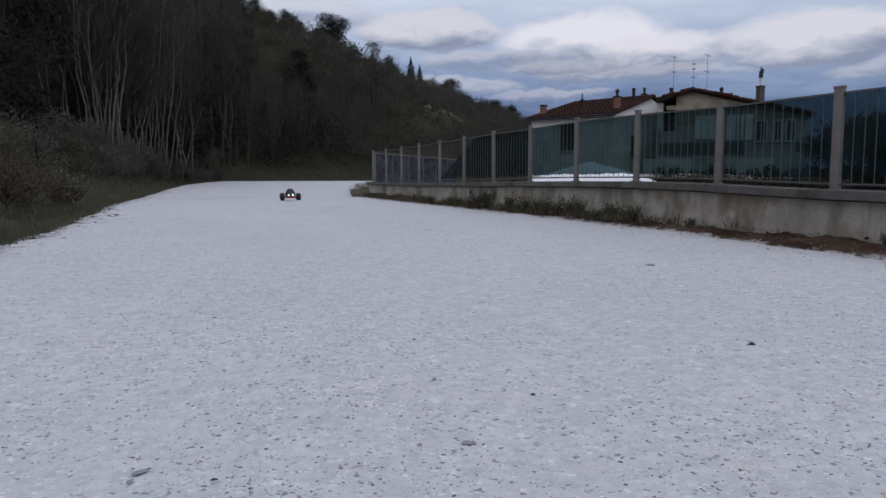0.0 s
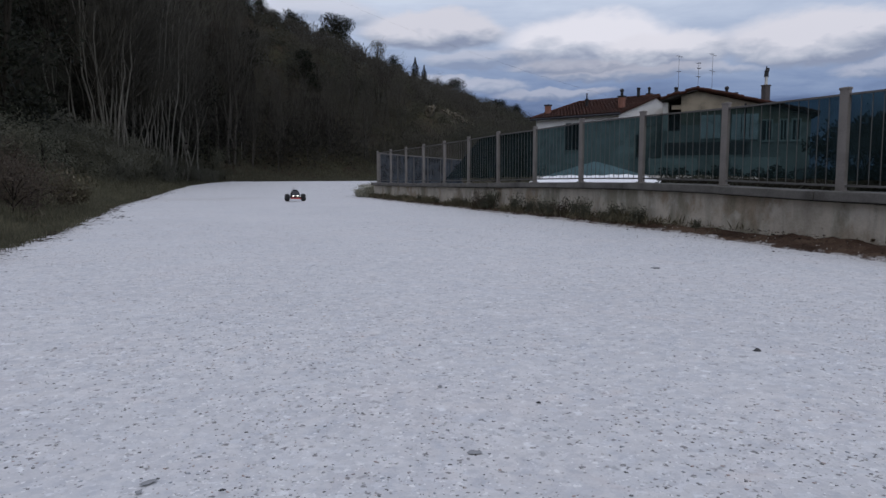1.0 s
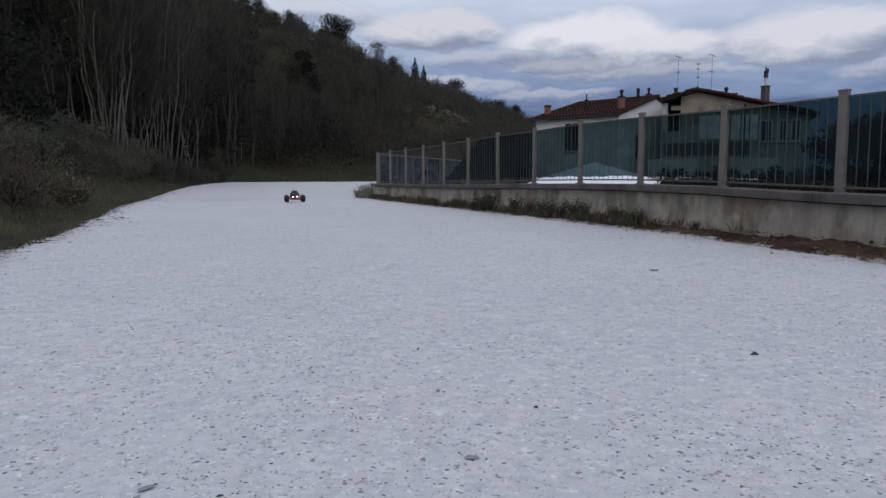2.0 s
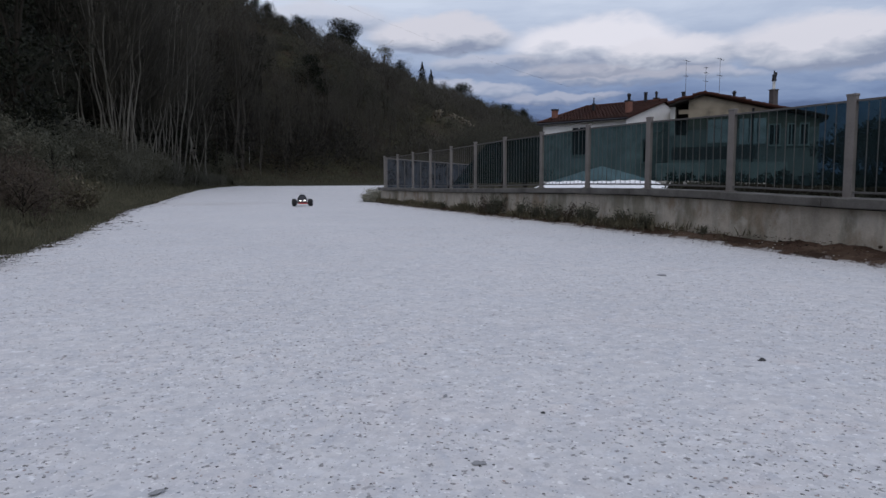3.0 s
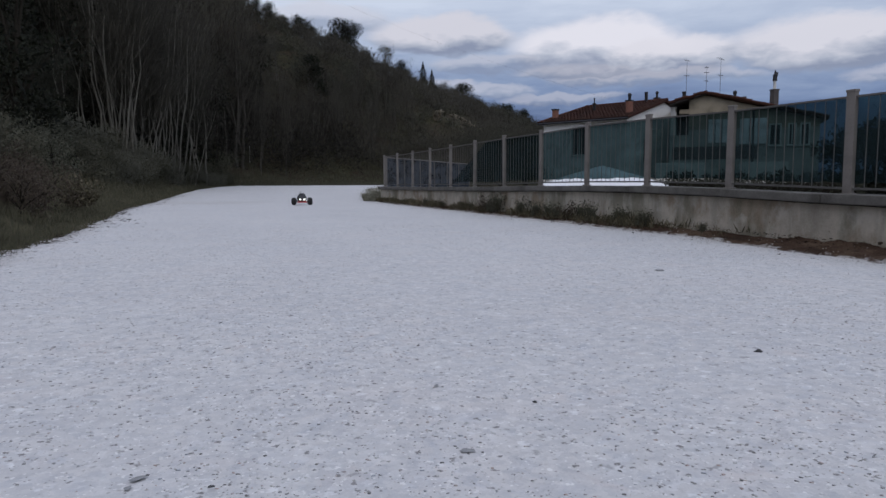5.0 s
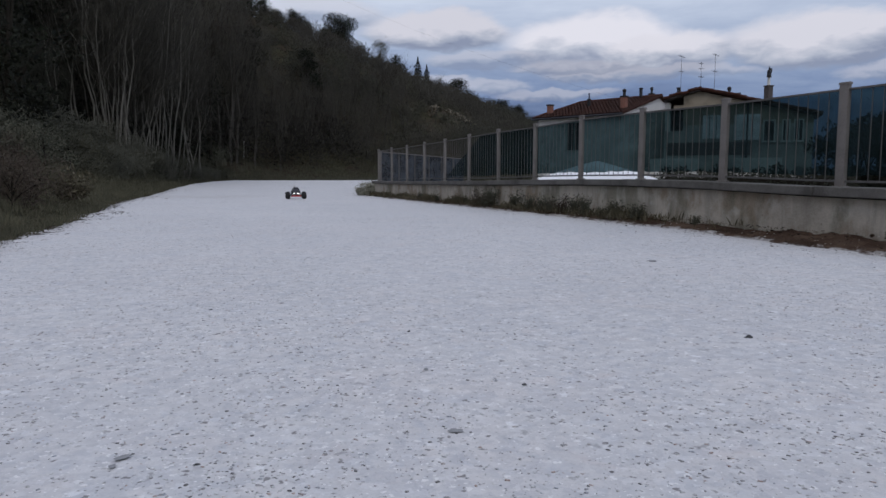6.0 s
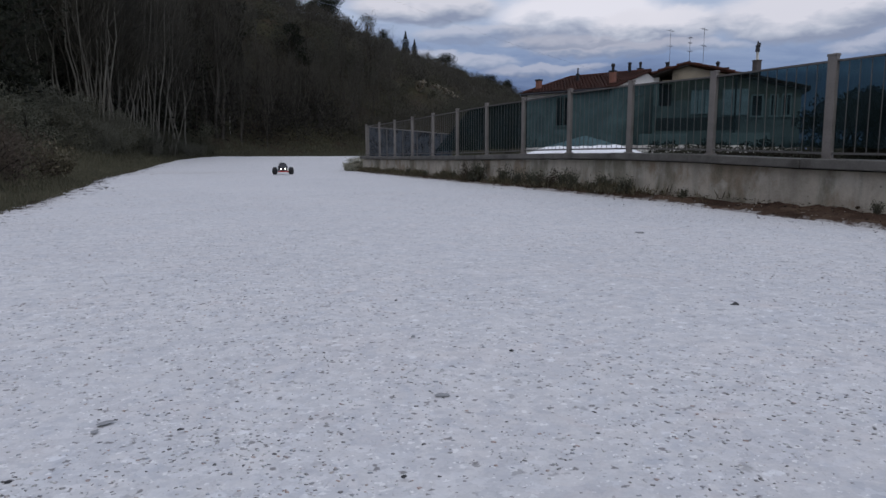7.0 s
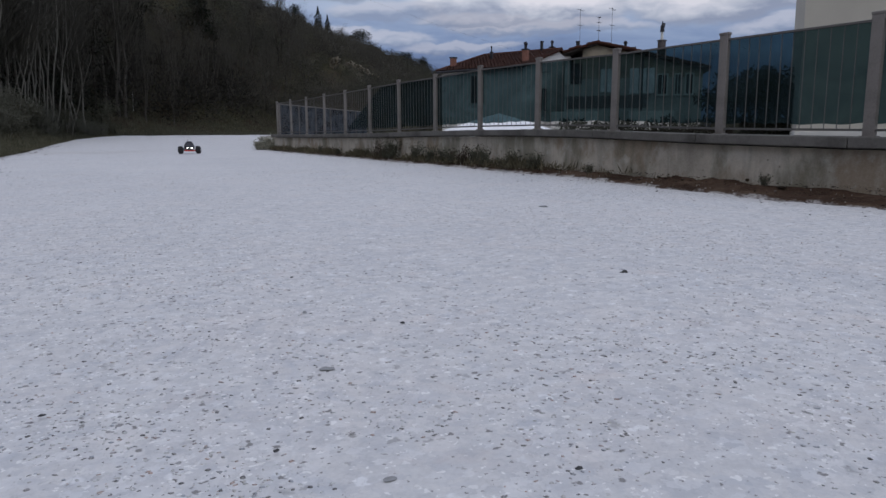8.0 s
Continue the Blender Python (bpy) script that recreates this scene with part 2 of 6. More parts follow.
def earth_material():
    s = Shade("turf_and_leaf_litter")
    a, b = s.noise(0.35, 5, 0.6), s.noise(5, 4, 0.6)
    turf = s.ramp(b, (0.3, (0.024, 0.022, 0.013)), (0.55, (0.048, 0.045, 0.024)), (0.75, (0.075, 0.068, 0.038)))
    litter = s.ramp(b, (0.3, (0.022, 0.017, 0.011)), (0.7, (0.06, 0.046, 0.03)))
    s.bump(b, 0.8, 0.08)
    return s.done(s.mix(s.ramp(a, (0.42, 0.0), (0.58, 1.0)), turf, litter), 0.95, 0, 0.1)


def soil_material():
    s = Shade("brown_soil")
    a, b = s.noise(2.2, 5, 0.65), s.noise(45, 4, 0.6)
    col = s.ramp(a, (0.3, (0.026, 0.016, 0.011)), (0.52, (0.062, 0.038, 0.026)), (0.75, (0.125, 0.088, 0.062)))
    col = s.mix(s.ramp(b, (0.62, 0.0), (0.72, 0.7)), col, (0.22, 0.17, 0.12))
    # white road dust trodden in along the outer edge
    edge = s.n.new("ShaderNodeAttribute")
    edge.attribute_name = "dust"
    trod = s.math("ADD", edge.outputs["Fac"], s.math("MULTIPLY", s.math("SUBTRACT", s.noise(4.5, 5, 0.7), 0.5), 1.5))
    trod = s.math("ADD", trod, s.math("MULTIPLY", s.math("SUBTRACT", b, 0.5), 0.7))
    col = s.mix(s.ramp(trod, (0.62, 0.0), (1.0, 0.92)), col, (0.53, 0.515, 0.505))
    s.bump(b, 0.7, 0.02)
    return s.done(col, 0.95, 0, 0.1)


def concrete_material(name, light, dark, stains=True):
    s = Shade(name)
    big = s.noise(2.4, 6, 0.65)
    streak = s.noise(1.0, 5, 0.65, s.stretch(5.0, 5.0, 0.4))
    fine = s.noise(55, 4, 0.6)
    col = s.ramp(big, (0.32, dark), (0.6, light))
    if stains:
        col = s.mix(s.ramp(streak, (0.50, 0.0), (0.66, 0.42)), col, (0.16, 0.15, 0.12))
        col = s.mix(s.ramp(s.noise(1.9, 5, 0.62, s.stretch(1, 1, 0.7)), (0.49, 0.0), (0.60, 0.75)), col, (0.24, 0.165, 0.10))
        col = s.mix(s.ramp(s.noise(3.1, 5, 0.65), (0.56, 0.0), (0.66, 0.65)), col, (0.60, 0.575, 0.53))
        col = s.mix(s.ramp(s.noise(1.3, 5, 0.62, s.stretch(1, 1.3, 0.55)), (0.52, 0.0), (0.62, 0.72)), col, (0.09, 0.092, 0.055))
        pits = s.cells(9)
        col = s.mix(s.ramp(pits.outputs["Distance"], (0.06, 0.7), (0.10, 0.0)), col, (0.09, 0.08, 0.07))
    col = s.mix(0.25, col, s.ramp(fine, (0.35, dark), (0.7, light)))
    s.bump(s.math("ADD", fine, big), 0.5, 0.008)
    return s.done(col, 0.9, 0, 0.2)


def leaf_material(name, *colours, soft=0.0):
    s = Shade(name)
    if soft:
        # leaves that face every way at once shade like one soft mass
        face = s.n.new("ShaderNodeNewGeometry").outputs["Normal"]
        m = s.n.new("ShaderNodeVectorMath")
        m.operation = "MULTIPLY_ADD"
        s.l.new(face, m.inputs[0])
        m.inputs[1].default_value, m.inputs[2].default_value = (1 - soft,) * 3, (0.0, -0.35 * soft, 0.8 * soft)
        unit = s.n.new("ShaderNodeVectorMath")
        unit.operation = "NORMALIZE"
        s.l.new(m.outputs[0], unit.inputs[0])
        s.l.new(unit.outputs[0], s.bsdf.inputs["Normal"])
    stops = [(i / max(1, len(colours) - 1) * 0.9 + 0.05, c) for i, c in enumerate(colours)]
    col = s.ramp(s.island(), *stops)
    col = s.mix(s.ramp(s.noise(0.9, 3), (0.35, 0.45), (0.7, 0.0)), col, tuple(c * 0.45 for c in colours[0]))
    return s.done(col, 0.75, 0, 0.2)


def bark_material(name, light, dark):
    s = Shade(name)
    a = s.noise(2.5, 5, 0.6, s.stretch(3, 3, 0.8))
    b = s.noise(30, 3, 0.6, s.stretch(2, 2, 0.5))
    col = s.mix(0.35, s.ramp(a, (0.3, dark), (0.7, light)), s.ramp(b, (0.3, dark), (0.7, light)))
    s.bump(b, 0.5, 0.02)
    return s.done(col, 0.9, 0, 0.1)


def net_material(name, through, thread):
    """Shade cloth: a dense weave that lets a little of what is behind through."""
    s = Shade(name)
    fold = s.noise(1.9, 5, 0.62, s.stretch(1, 0.9, 1.5), 0.6)
    weave = s.noise(160, 2, 0.6)
    clear = s.n.new("ShaderNodeBsdfTransparent")
    clear.inputs[0].default_value = (*through, 1)
    cloth = s.n.new("ShaderNodeBsdfDiffuse")
    s.l.new(s.ramp(fold, (0.3, tuple(c * 0.6 for c in thread)), (0.7, tuple(c * 1.5 for c in thread))), cloth.inputs[0])
    mixer = s.n.new("ShaderNodeMixShader")
    s.l.new(s.math("ADD", s.ramp(fold, (0.32, 0.42), (0.68, 0.68)), s.math("MULTIPLY", weave, 0.10)), mixer.inputs[0])
    s.l.new(clear.outputs[0], mixer.inputs[1])
    s.l.new(cloth.outputs[0], mixer.inputs[2])
    s.l.new(mixer.outputs[0], s.n["Material Output"].inputs[0])
    return s.mat


def tile_roof_material(name):
    s = Shade(name)
    a, b = s.noise(1.1, 5, 0.6), s.noise(9, 3)
    col = s.ramp(a, (0.3, (0.028, 0.012, 0.009)), (0.55, (0.056, 0.021, 0.015)), (0.75, (0.095, 0.040, 0.027)))
    col = s.mix(s.ramp(b, (0.4, 0.35), (0.7, 0.0)), col, (0.05, 0.035, 0.03))
    col = s.mix(s.math("MULTIPLY", s.chance(), 0.35), col, (0.085, 0.035, 0.024))
    return s.done(col, 0.9, 0, 0.15)


def glow(name, colour, strength):
    s = Shade(name)
    s.bsdf.inputs["Emission Color"].default_value = (*colour, 1)
    s.bsdf.inputs["Emission Strength"].default_value = strength
    return s.done(colour, 0.3)


M_ROAD, M_EARTH, M_SOIL = road_material(), earth_material(), soil_material()
M_WALL = concrete_material("stained_concrete", (0.60, 0.55, 0.47), (0.34, 0.305, 0.255))
M_COPING = concrete_material("grey_coping_concrete", (0.17, 0.163, 0.152), (0.07, 0.066, 0.061), False)
M_POST = plain("weathered_grey_post_paint", (0.20, 0.183, 0.171), 0.65, 0, 0.3, 5, 0.2)
M_BAR = plain("pale_galvanised_bar", (0.115, 0.112, 0.108), 0.6, 0.0, 0.3, 20)
M_RAIL = plain("dull_grey_rail_paint", (0.12, 0.113, 0.108), 0.6, 0.0)
M_NET = net_material("green_shade_net", (0.198, 0.318, 0.338), (0.019, 0.031, 0.034))
M_NET_BLUE = net_material("blue_grey_shade_net", (0.30, 0.34, 0.40), (0.080, 0.095, 0.115))


def pebble_material():
    s = Shade("mixed_pebbles")
    col = s.ramp(s.island(), (0.0, (0.06, 0.06, 0.065)), (0.13, (0.15, 0.145, 0.145)), (0.22, (0.34, 0.33, 0.33)), (0.42, (0.36, 0.40, 0.46)), (0.52, (0.50, 0.36, 0.31)), (0.60, (0.52, 0.50, 0.49)),
                 (0.8, (0.60, 0.60, 0.61)), (1.0, (0.76, 0.77, 0.79)))
    return s.done(s.mix(0.2, col, s.ramp(s.noise(80), (0.3, (0.2, 0.2, 0.2)), (0.7, (0.7, 0.69, 0.67)))), 0.9, 0, 0.2)


M_PEBBLE = pebble_material()
M_CLOD = leaf_material("soil_and_litter", (0.018, 0.013, 0.010), (0.05, 0.033, 0.022), (0.10, 0.07, 0.045))
M_PALE_CHIP = leaf_material("white_chips", (0.45, 0.44, 0.42), (0.62, 0.61, 0.58), (0.70, 0.69, 0.67))
M_STONE_DARK = plain("dark_grey_stone", (0.055, 0.055, 0.058), 0.85, 0, 0.4, 30)
M_STONE_GREY = plain("grey_flat_stone", (0.27, 0.275, 0.285), 0.9, 0, 0.25, 20)
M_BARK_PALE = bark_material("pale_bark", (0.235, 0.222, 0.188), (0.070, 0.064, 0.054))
# on the bare trees this darker bark carries the shade of the wood
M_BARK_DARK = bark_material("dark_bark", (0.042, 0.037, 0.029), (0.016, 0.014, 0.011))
M_TWIG = leaf_material("bare_twigs", (0.034, 0.032, 0.024), (0.048, 0.044, 0.033), (0.066, 0.060, 0.045), soft=0.6)
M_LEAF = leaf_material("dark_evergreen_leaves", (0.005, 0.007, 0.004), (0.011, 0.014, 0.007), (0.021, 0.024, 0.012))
M_THICKET = leaf_material("dark_thicket_leaves", (0.024, 0.026, 0.017), (0.035, 0.037, 0.024), (0.046, 0.047, 0.029), soft=0.6)
# darker copies of the bare twigs, with the wood's shade in their colour
M_TWIG_SHADE = leaf_material("dark_bare_twigs", (0.014, 0.012, 0.009), (0.026, 0.022, 0.017), (0.042, 0.035, 0.026))
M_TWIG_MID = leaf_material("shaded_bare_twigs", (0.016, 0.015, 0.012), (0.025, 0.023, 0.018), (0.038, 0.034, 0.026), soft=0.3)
M_HILL = leaf_material("dull_hill_scrub", (0.038, 0.037, 0.024), (0.050, 0.049, 0.031), (0.065, 0.061, 0.039), soft=0.6)
M_SCRUB = leaf_material("olive_scrub_leaves", (0.060, 0.060, 0.040), (0.074, 0.073, 0.048), (0.090, 0.086, 0.058), soft=0.75)
M_RUSSET = leaf_material("russet_dry_leaves", (0.055, 0.042, 0.031), (0.070, 0.053, 0.038), (0.088, 0.070, 0.050), soft=0.75)
M_GRASS = leaf_material("verge_grass", (0.060, 0.059, 0.036), (0.085, 0.082, 0.050), (0.125, 0.115, 0.075), soft=0.5)
M_STRAW = leaf_material("dry_grass", (0.065, 0.058, 0.036), (0.12, 0.108, 0.068), (0.21, 0.18, 0.12))
M_TUFT = leaf_material("pale_dry_tuft", (0.28, 0.28, 0.22), (0.40, 0.39, 0.31), (0.52, 0.50, 0.40), soft=0.5)
M_BANK = leaf_material("grey_bank_leaves", (0.100, 0.101, 0.077), (0.118, 0.118, 0.090), (0.138, 0.135, 0.105), soft=0.8)
M_BARK_GREY = bark_material("grey_bark", (0.10, 0.092, 0.08), (0.04, 0.036, 0.03))
M_WEED = leaf_material("grey_green_weeds", (0.058, 0.062, 0.044), (0.090, 0.093, 0.066), (0.14, 0.135, 0.10), soft=0.3)
M_CANOPY = plain("white_tent_cloth", (0.80, 0.81, 0.83), 0.6, 0, 0.08, 2)
M_PLASTER = plain("white_plaster", (0.66, 0.65, 0.62), 0.9, 0, 0.2, 1.2)
M_OCHRE = plain("ochre_plaster", (0.29, 0.25, 0.19), 0.9, 0, 0.75, 1.1)
M_WHITE = plain("white_house_paint", (0.80, 0.79, 0.77), 0.9, 0, 0.12, 1.2)
M_DULL = plain("dull_grey_plaster", (0.40, 0.39, 0.365), 0.9, 0, 0.4, 0.9)
M_CREAM = plain("cream_plaster", (0.56, 0.53, 0.47), 0.9, 0, 0.10, 0.7)
M_TILE = tile_roof_material("terracotta_tiles")
M_BRICK = plain("chimney_brick", (0.25, 0.12, 0.09), 0.9, 0, 0.4, 6)
M_STACK = plain("grey_brown_stack_render", (0.10, 0.088, 0.085), 0.9, 0, 0.35, 4)
M_DARKMETAL = plain("dark_metal", (0.045, 0.045, 0.05), 0.5, 0.6, 0.3, 8)
M_ALU = plain("antenna_aluminium", (0.22, 0.22, 0.23), 0.4, 0.8, 0.2, 8)
M_VOID = plain("dark_interior", (0.02, 0.019, 0.018), 0.9)
M_GLASS = plain("dark_window_glass", (0.02, 0.025, 0.03), 0.12, 0, 0.2)
M_SHUTTER = plain("dark_green_shutter", (0.03, 0.04, 0.035), 0.6)
M_TYRE = plain("black_rubber", (0.030, 0.030, 0.032), 0.8, 0, 0.4, 40)
M_RIM = plain("silver_rim", (0.65, 0.65, 0.66), 0.25, 0.9, 0.1, 20)
M_BODY = plain("glossy_black_shell", (0.012, 0.012, 0.016), 0.22, 0, 0.3, 20, 0.02)
M_PLASTIC = plain("matt_black_plastic", (0.02, 0.02, 0.021), 0.6)
M_RED = plain("red_bumper_plastic", (0.40, 0.032, 0.028), 0.4)
M_CHROME = plain("chrome_shock", (0.55, 0.55, 0.56), 0.2, 1.0)
M_LAMP = glow("white_headlight", (1.0, 0.97, 0.9), 5.0)
M_ROCK = concrete_material("pale_cliff_rock", (0.17, 0.145, 0.105), (0.065, 0.056, 0.042), False)


# ---------- mesh helpers ----------
def smooth(a, b, v):
    q = np.clip((v - a) / (b - a), 0, 1)
    return q * q * (3 - 2 * q)


def mesh_object(name, verts, faces, material, parent=None, label="", soft=False):
    me = bpy.data.meshes.new(name)
    me.from_pydata([tuple(v) for v in verts], [], [tuple(f) for f in faces])
    me.materials.append(material)
    if soft:
        me.polygons.foreach_set("use_smooth", [True] * len(me.polygons))
    me.update()
    ob = new(name, me)
    ob.parent = parent
    if label:
        ob["label"] = label
    return ob


def part(name, bm, material, parent=None, label="", soft=False):
    """Link a bmesh as one mesh object under a thing or a part."""
    me = bpy.data.meshes.new(name)
    bm.normal_update()
    bm.to_mesh(me)
    bm.free()
    me.materials.append(material)
    if soft:
        me.polygons.foreach_set("use_smooth", [True] * len(me.polygons))
    ob = new(name, me)
    ob.parent = parent
    if label:
        ob["label"] = label
    return ob


def share(ob, m, parent=None):
    """One more piece on the same mesh, with its own place."""
    piece = new(ob.name.split(".")[0], ob.data)
    piece.parent = parent or ob.parent
    piece.matrix_local = m
    if "label" in ob:
        piece["label"] = ob["label"]
    return piece


def thing(name, m, label, category, group="", kind=""):
    ob = new(name)
    ob.matrix_world = m
    ob.empty_display_size = 0.2
    return tagged(ob, label, category, group, kind)


def box(x0, x1, y0, y1, z0, z1, bevel=0.0, bm=None):
    out = bm or bmesh.new()
    made = bmesh.ops.create_cube(out, size=1, matrix=Matrix.Translation(((x0 + x1) / 2, (y0 + y1) / 2, (z0 + z1) / 2)) @ Matrix.Diagonal((x1 - x0, y1 - y0, z1 - z0, 1)))
    if bevel:
        edges = list({e for v in made["verts"] for e in v.link_edges})
        bmesh.ops.bevel(out, geom=edges, offset=bevel, segments=2, profile=0.6, affect="EDGES")
    return out


def rod(a, b, r, r2=None, sides=8, bm=None):
    out = bm or bmesh.new()
    a, b = Vector(a), Vector(b)
    d = b - a
    m = Matrix.Translation((a + b) / 2) @ d.to_track_quat("Z", "Y").to_matrix().to_4x4()
    bmesh.ops.create_cone(out, cap_ends=True, segments=sides, radius1=r, radius2=r if r2 is None else r2, depth=d.length, matrix=m)
    return out


def prism(outline, y0, y1, bm=None):
    """Extrude an x-z outline along y."""
    out = bm or bmesh.new()
    a = [out.verts.new((x, y0, z)) for x, z in outline]
    b = [out.verts.new((x, y1, z)) for x, z in outline]
    n = len(outline)
    out.faces.new(a)
    out.faces.new(b[::-1])
    for i in range(n):
        out.faces.new((a[i], b[i], b[(i + 1) % n], a[(i + 1) % n]))
    bmesh.ops.recalc_face_normals(out, faces=out.faces)
    return out


# ---------- lie of the land ----------
FOOT = np.array([(-1.4, -60.0), (-1.4, 17.0), (-0.6, 31.0), (0.3, 38.0), (2.4, 47.0), (8, 53), (20, 58), (36, 64), (66, 91), (108, 133), (420, 450)])
ROAD_L = ([-20, 6, 8, 11, 17, 24, 31, 38, 47, 50], [-1.35, -1.2, -1.1, -1.05, -1.2, -0.85, -0.36, 0.57, 2.66, 3.4])
ROAD_R = ([-20, 0, 3.6, 6.2, 8, 15, 20, 24, 27, 32, 47, 50], [4.6, 4.68, 4.84, 5.10, 5.2, 5.23, 5.35, 5.95, 7.5, 12.0, 16.0, 17.0])


def foot_distance(x, y):
    """How far a place lies inside the hill's foot line."""
    x, y = np.asarray(x, float), np.asarray(y, float)
    best, side = np.full(x.shape, 1e9), np.zeros(x.shape)
    for (ax, ay), (bx, by) in zip(FOOT[:-1], FOOT[1:]):
        dx, dy = bx - ax, by - ay
        k = np.clip(((x - ax) * dx + (y - ay) * dy) / (dx * dx + dy * dy), 0, 1)
        d = np.hypot(x - ax - k * dx, y - ay - k * dy)
        cross = dx * (y - ay) - dy * (x - ax)
        near = d < best - 1e-9
        best, side = np.where(near, d, best), np.where(near, np.sign(cross), side)
    return best * side


def ripple(x, y, k):
    return (np.sin(x * 0.9 * k + 1.3) * np.cos(y * 1.1 * k + 0.4) + 0.6 * np.sin(x * 2.3 * k - y * 1.7 * k) + 0.4 * np.cos(x * 3.9 * k + y * 3.1 * k + 2)) / 2


def land(x, y):
    x, y = np.asarray(x, float), np.asarray(y, float)
    s = foot_distance(x, y)
    rise = 0.36 * smooth(22, 47, y)
    cap = 15.6 + 5.5 * (1 - smooth(81, 127, x + y)) + 0.7 * (1 - smooth(97, 124, x + y)) + 2.6 * smooth(0, 4, 0.092 * y - x) - 5.0 * smooth(92, 150, y) + 0.7 * ripple(x, y, 0.06)
    inside = np.maximum(s, 0)
    hill = 0.22 * np.minimum(inside, 6) + cap * smooth(0, 42, inside) + 0.25 * ripple(x, y, 0.5) * smooth(0.5, 5, inside)
    drop = -2.6 * smooth(5.75, 9.5, x - np.maximum(0, y - 18) * 0.62) * (1 - smooth(-3, 8, s))
    return rise + hill + drop


def ground_sheet():
    def lines(dense, out):
        return np.array(sorted(set(np.round(np.concatenate([dense, out, -np.array(out)]), 3))))
    far = [70, 85, 100, 120, 140, 165, 200, 260, 350, 500, 800, 1400, 2200]
    xs = lines(np.concatenate([np.arange(-12, 14, 0.4), np.arange(14, 66, 1.6), np.arange(-66, -12, 1.8)]), far)
    ys = lines(np.concatenate([np.arange(-10, 60, 0.5), np.arange(60, 70, 1.0), np.arange(70, 230, 3.0)]), far)
    gx, gy = np.meshgrid(xs, ys)
    edge = np.minimum(gx - np.interp(gy, *ROAD_L), np.interp(gy, *ROAD_R) - gx)
    gz = land(gx, gy) - 0.05 - 0.15 * smooth(0.3, 0.9, edge) * (np.abs(gy - 18) < 31.5)
    n = len(xs)
    verts = np.stack([gx.ravel(), gy.ravel(), gz.ravel()], 1)
    faces = [(j * n + i, j * n + i + 1, (j + 1) * n + i + 1, (j + 1) * n + i) for j in range(len(ys) - 1) for i in range(n - 1)]
    ob = mesh_object("ground", verts.tolist(), faces, M_EARTH, soft=True)
    return tagged(ob, "dark turf and leaf litter rising into a wooded hillside", "ground", kind="structure")


def road_sheet():
    rng = np.random.default_rng(3)
    ys = np.concatenate([np.arange(-12, 0, 0.4), np.arange(0, 12, 0.06), np.arange(12, 30, 0.15), np.arange(30, 48.3, 0.4)])
    cols = 110
    left = np.interp(ys, *ROAD_L) + 0.10 * ripple(ys, ys * 0.3, 2.5) + rng.normal(0, 0.05, len(ys))
    right = np.interp(ys, *ROAD_R) + 0.05 * ripple(ys * 0.5, ys, 3.0) + rng.normal(0, 0.025, len(ys))
    u = np.linspace(0, 1, cols)
    gx = left[:, None] * (1 - u) + right[:, None] * u
    gy = np.repeat(ys[:, None], cols, 1)
    edge = np.minimum(u, 1 - u)[None, :] * (right - left)[:, None]
    gz = land(gx, gy) + 0.012 * ripple(gx, gy, 1.1) + 0.004 * ripple(gx, gy, 5.0) + 0.015 * smooth(0, 0.25, edge) - 0.008
    gz += -0.05 * np.exp(-((gy - 21) / 3.0) ** 2) * np.exp(-((gx - 1.0) / 1.6) ** 2)
    verts = np.stack([gx.ravel(), gy.ravel(), gz.ravel()], 1).tolist()
    n = cols
    faces = [(j * n + i, j * n + i + 1, (j + 1) * n + i + 1, (j + 1) * n + i) for j in range(len(ys) - 1) for i in range(n - 1)]
    ob = mesh_object("road", verts, faces, M_ROAD, soft=True)
    trod = 0.85 * np.exp(-(right[:, None] - gx) / 0.42) + 0.6 * np.exp(-(gx - left[:, None]) / 0.35) + 0.45 * np.exp(-((gy - 22) / 2.2) ** 2 - ((gx - 1.0) / 2.4) ** 2)
    soil = ob.data.attributes.new("soil", "FLOAT", "POINT")
    soil.data.foreach_set("value", np.clip(trod, 0, 1).ravel().astype(np.float32))
    return tagged(ob, "white compacted limestone gravel road with ragged edges", "road", kind="structure")


def soil_strip():
    ys = np.arange(-12, 21.6, 0.08)
    rng = np.random.default_rng(5)
    us = np.linspace(0, 1, 14)
    left = np.interp(ys, *ROAD_R) - 0.13 + rng.normal(0, 0.03, len(ys)) + 0.06 * ripple(ys, ys * 0.4, 2.2) + 0.04 * ripple(ys, ys * 0.7, 6.0) + np.maximum(0, ys - 20) * 0.35
    right = np.where(ys < 20.4, 5.42, np.interp(ys, [20.4, 24.6], [6.3, 7.5]))
    gx = left[:, None] * (1 - us) + right[:, None] * us
    gy = np.repeat(ys[:, None], len(us), 1)
    gz = 0.004 - 0.05 * (us[None, :] < 0.01) + us[None, :] ** 0.8 * (0.038 + 0.035 * ripple(gx, gy, 1.7) + 0.025 * ripple(gx, gy, 7)) + rng.normal(0, 0.007, gx.shape)
    verts = np.stack([gx.ravel(), gy.ravel(), gz.ravel()], 1).tolist()
    n = len(us)
    faces = [(j * n + i, j * n + i + 1, (j + 1) * n + i + 1, (j + 1) * n + i) for j in range(len(ys) - 1) for i in range(n - 1)]
    ob = mesh_object("soil_verge", verts, faces, M_SOIL, soft=True)
    dust = ob.data.attributes.new("dust", "FLOAT", "POINT")
    dust.data.foreach_set("value", np.clip(1.0 - (gx - left[:, None]) / 0.20, 0, 1).ravel().astype(np.float32))
    return tagged(ob, "strip of bare brown soil along the wall foot", "verge", kind="structure")


ground_sheet()
road_sheet()
soil_strip()

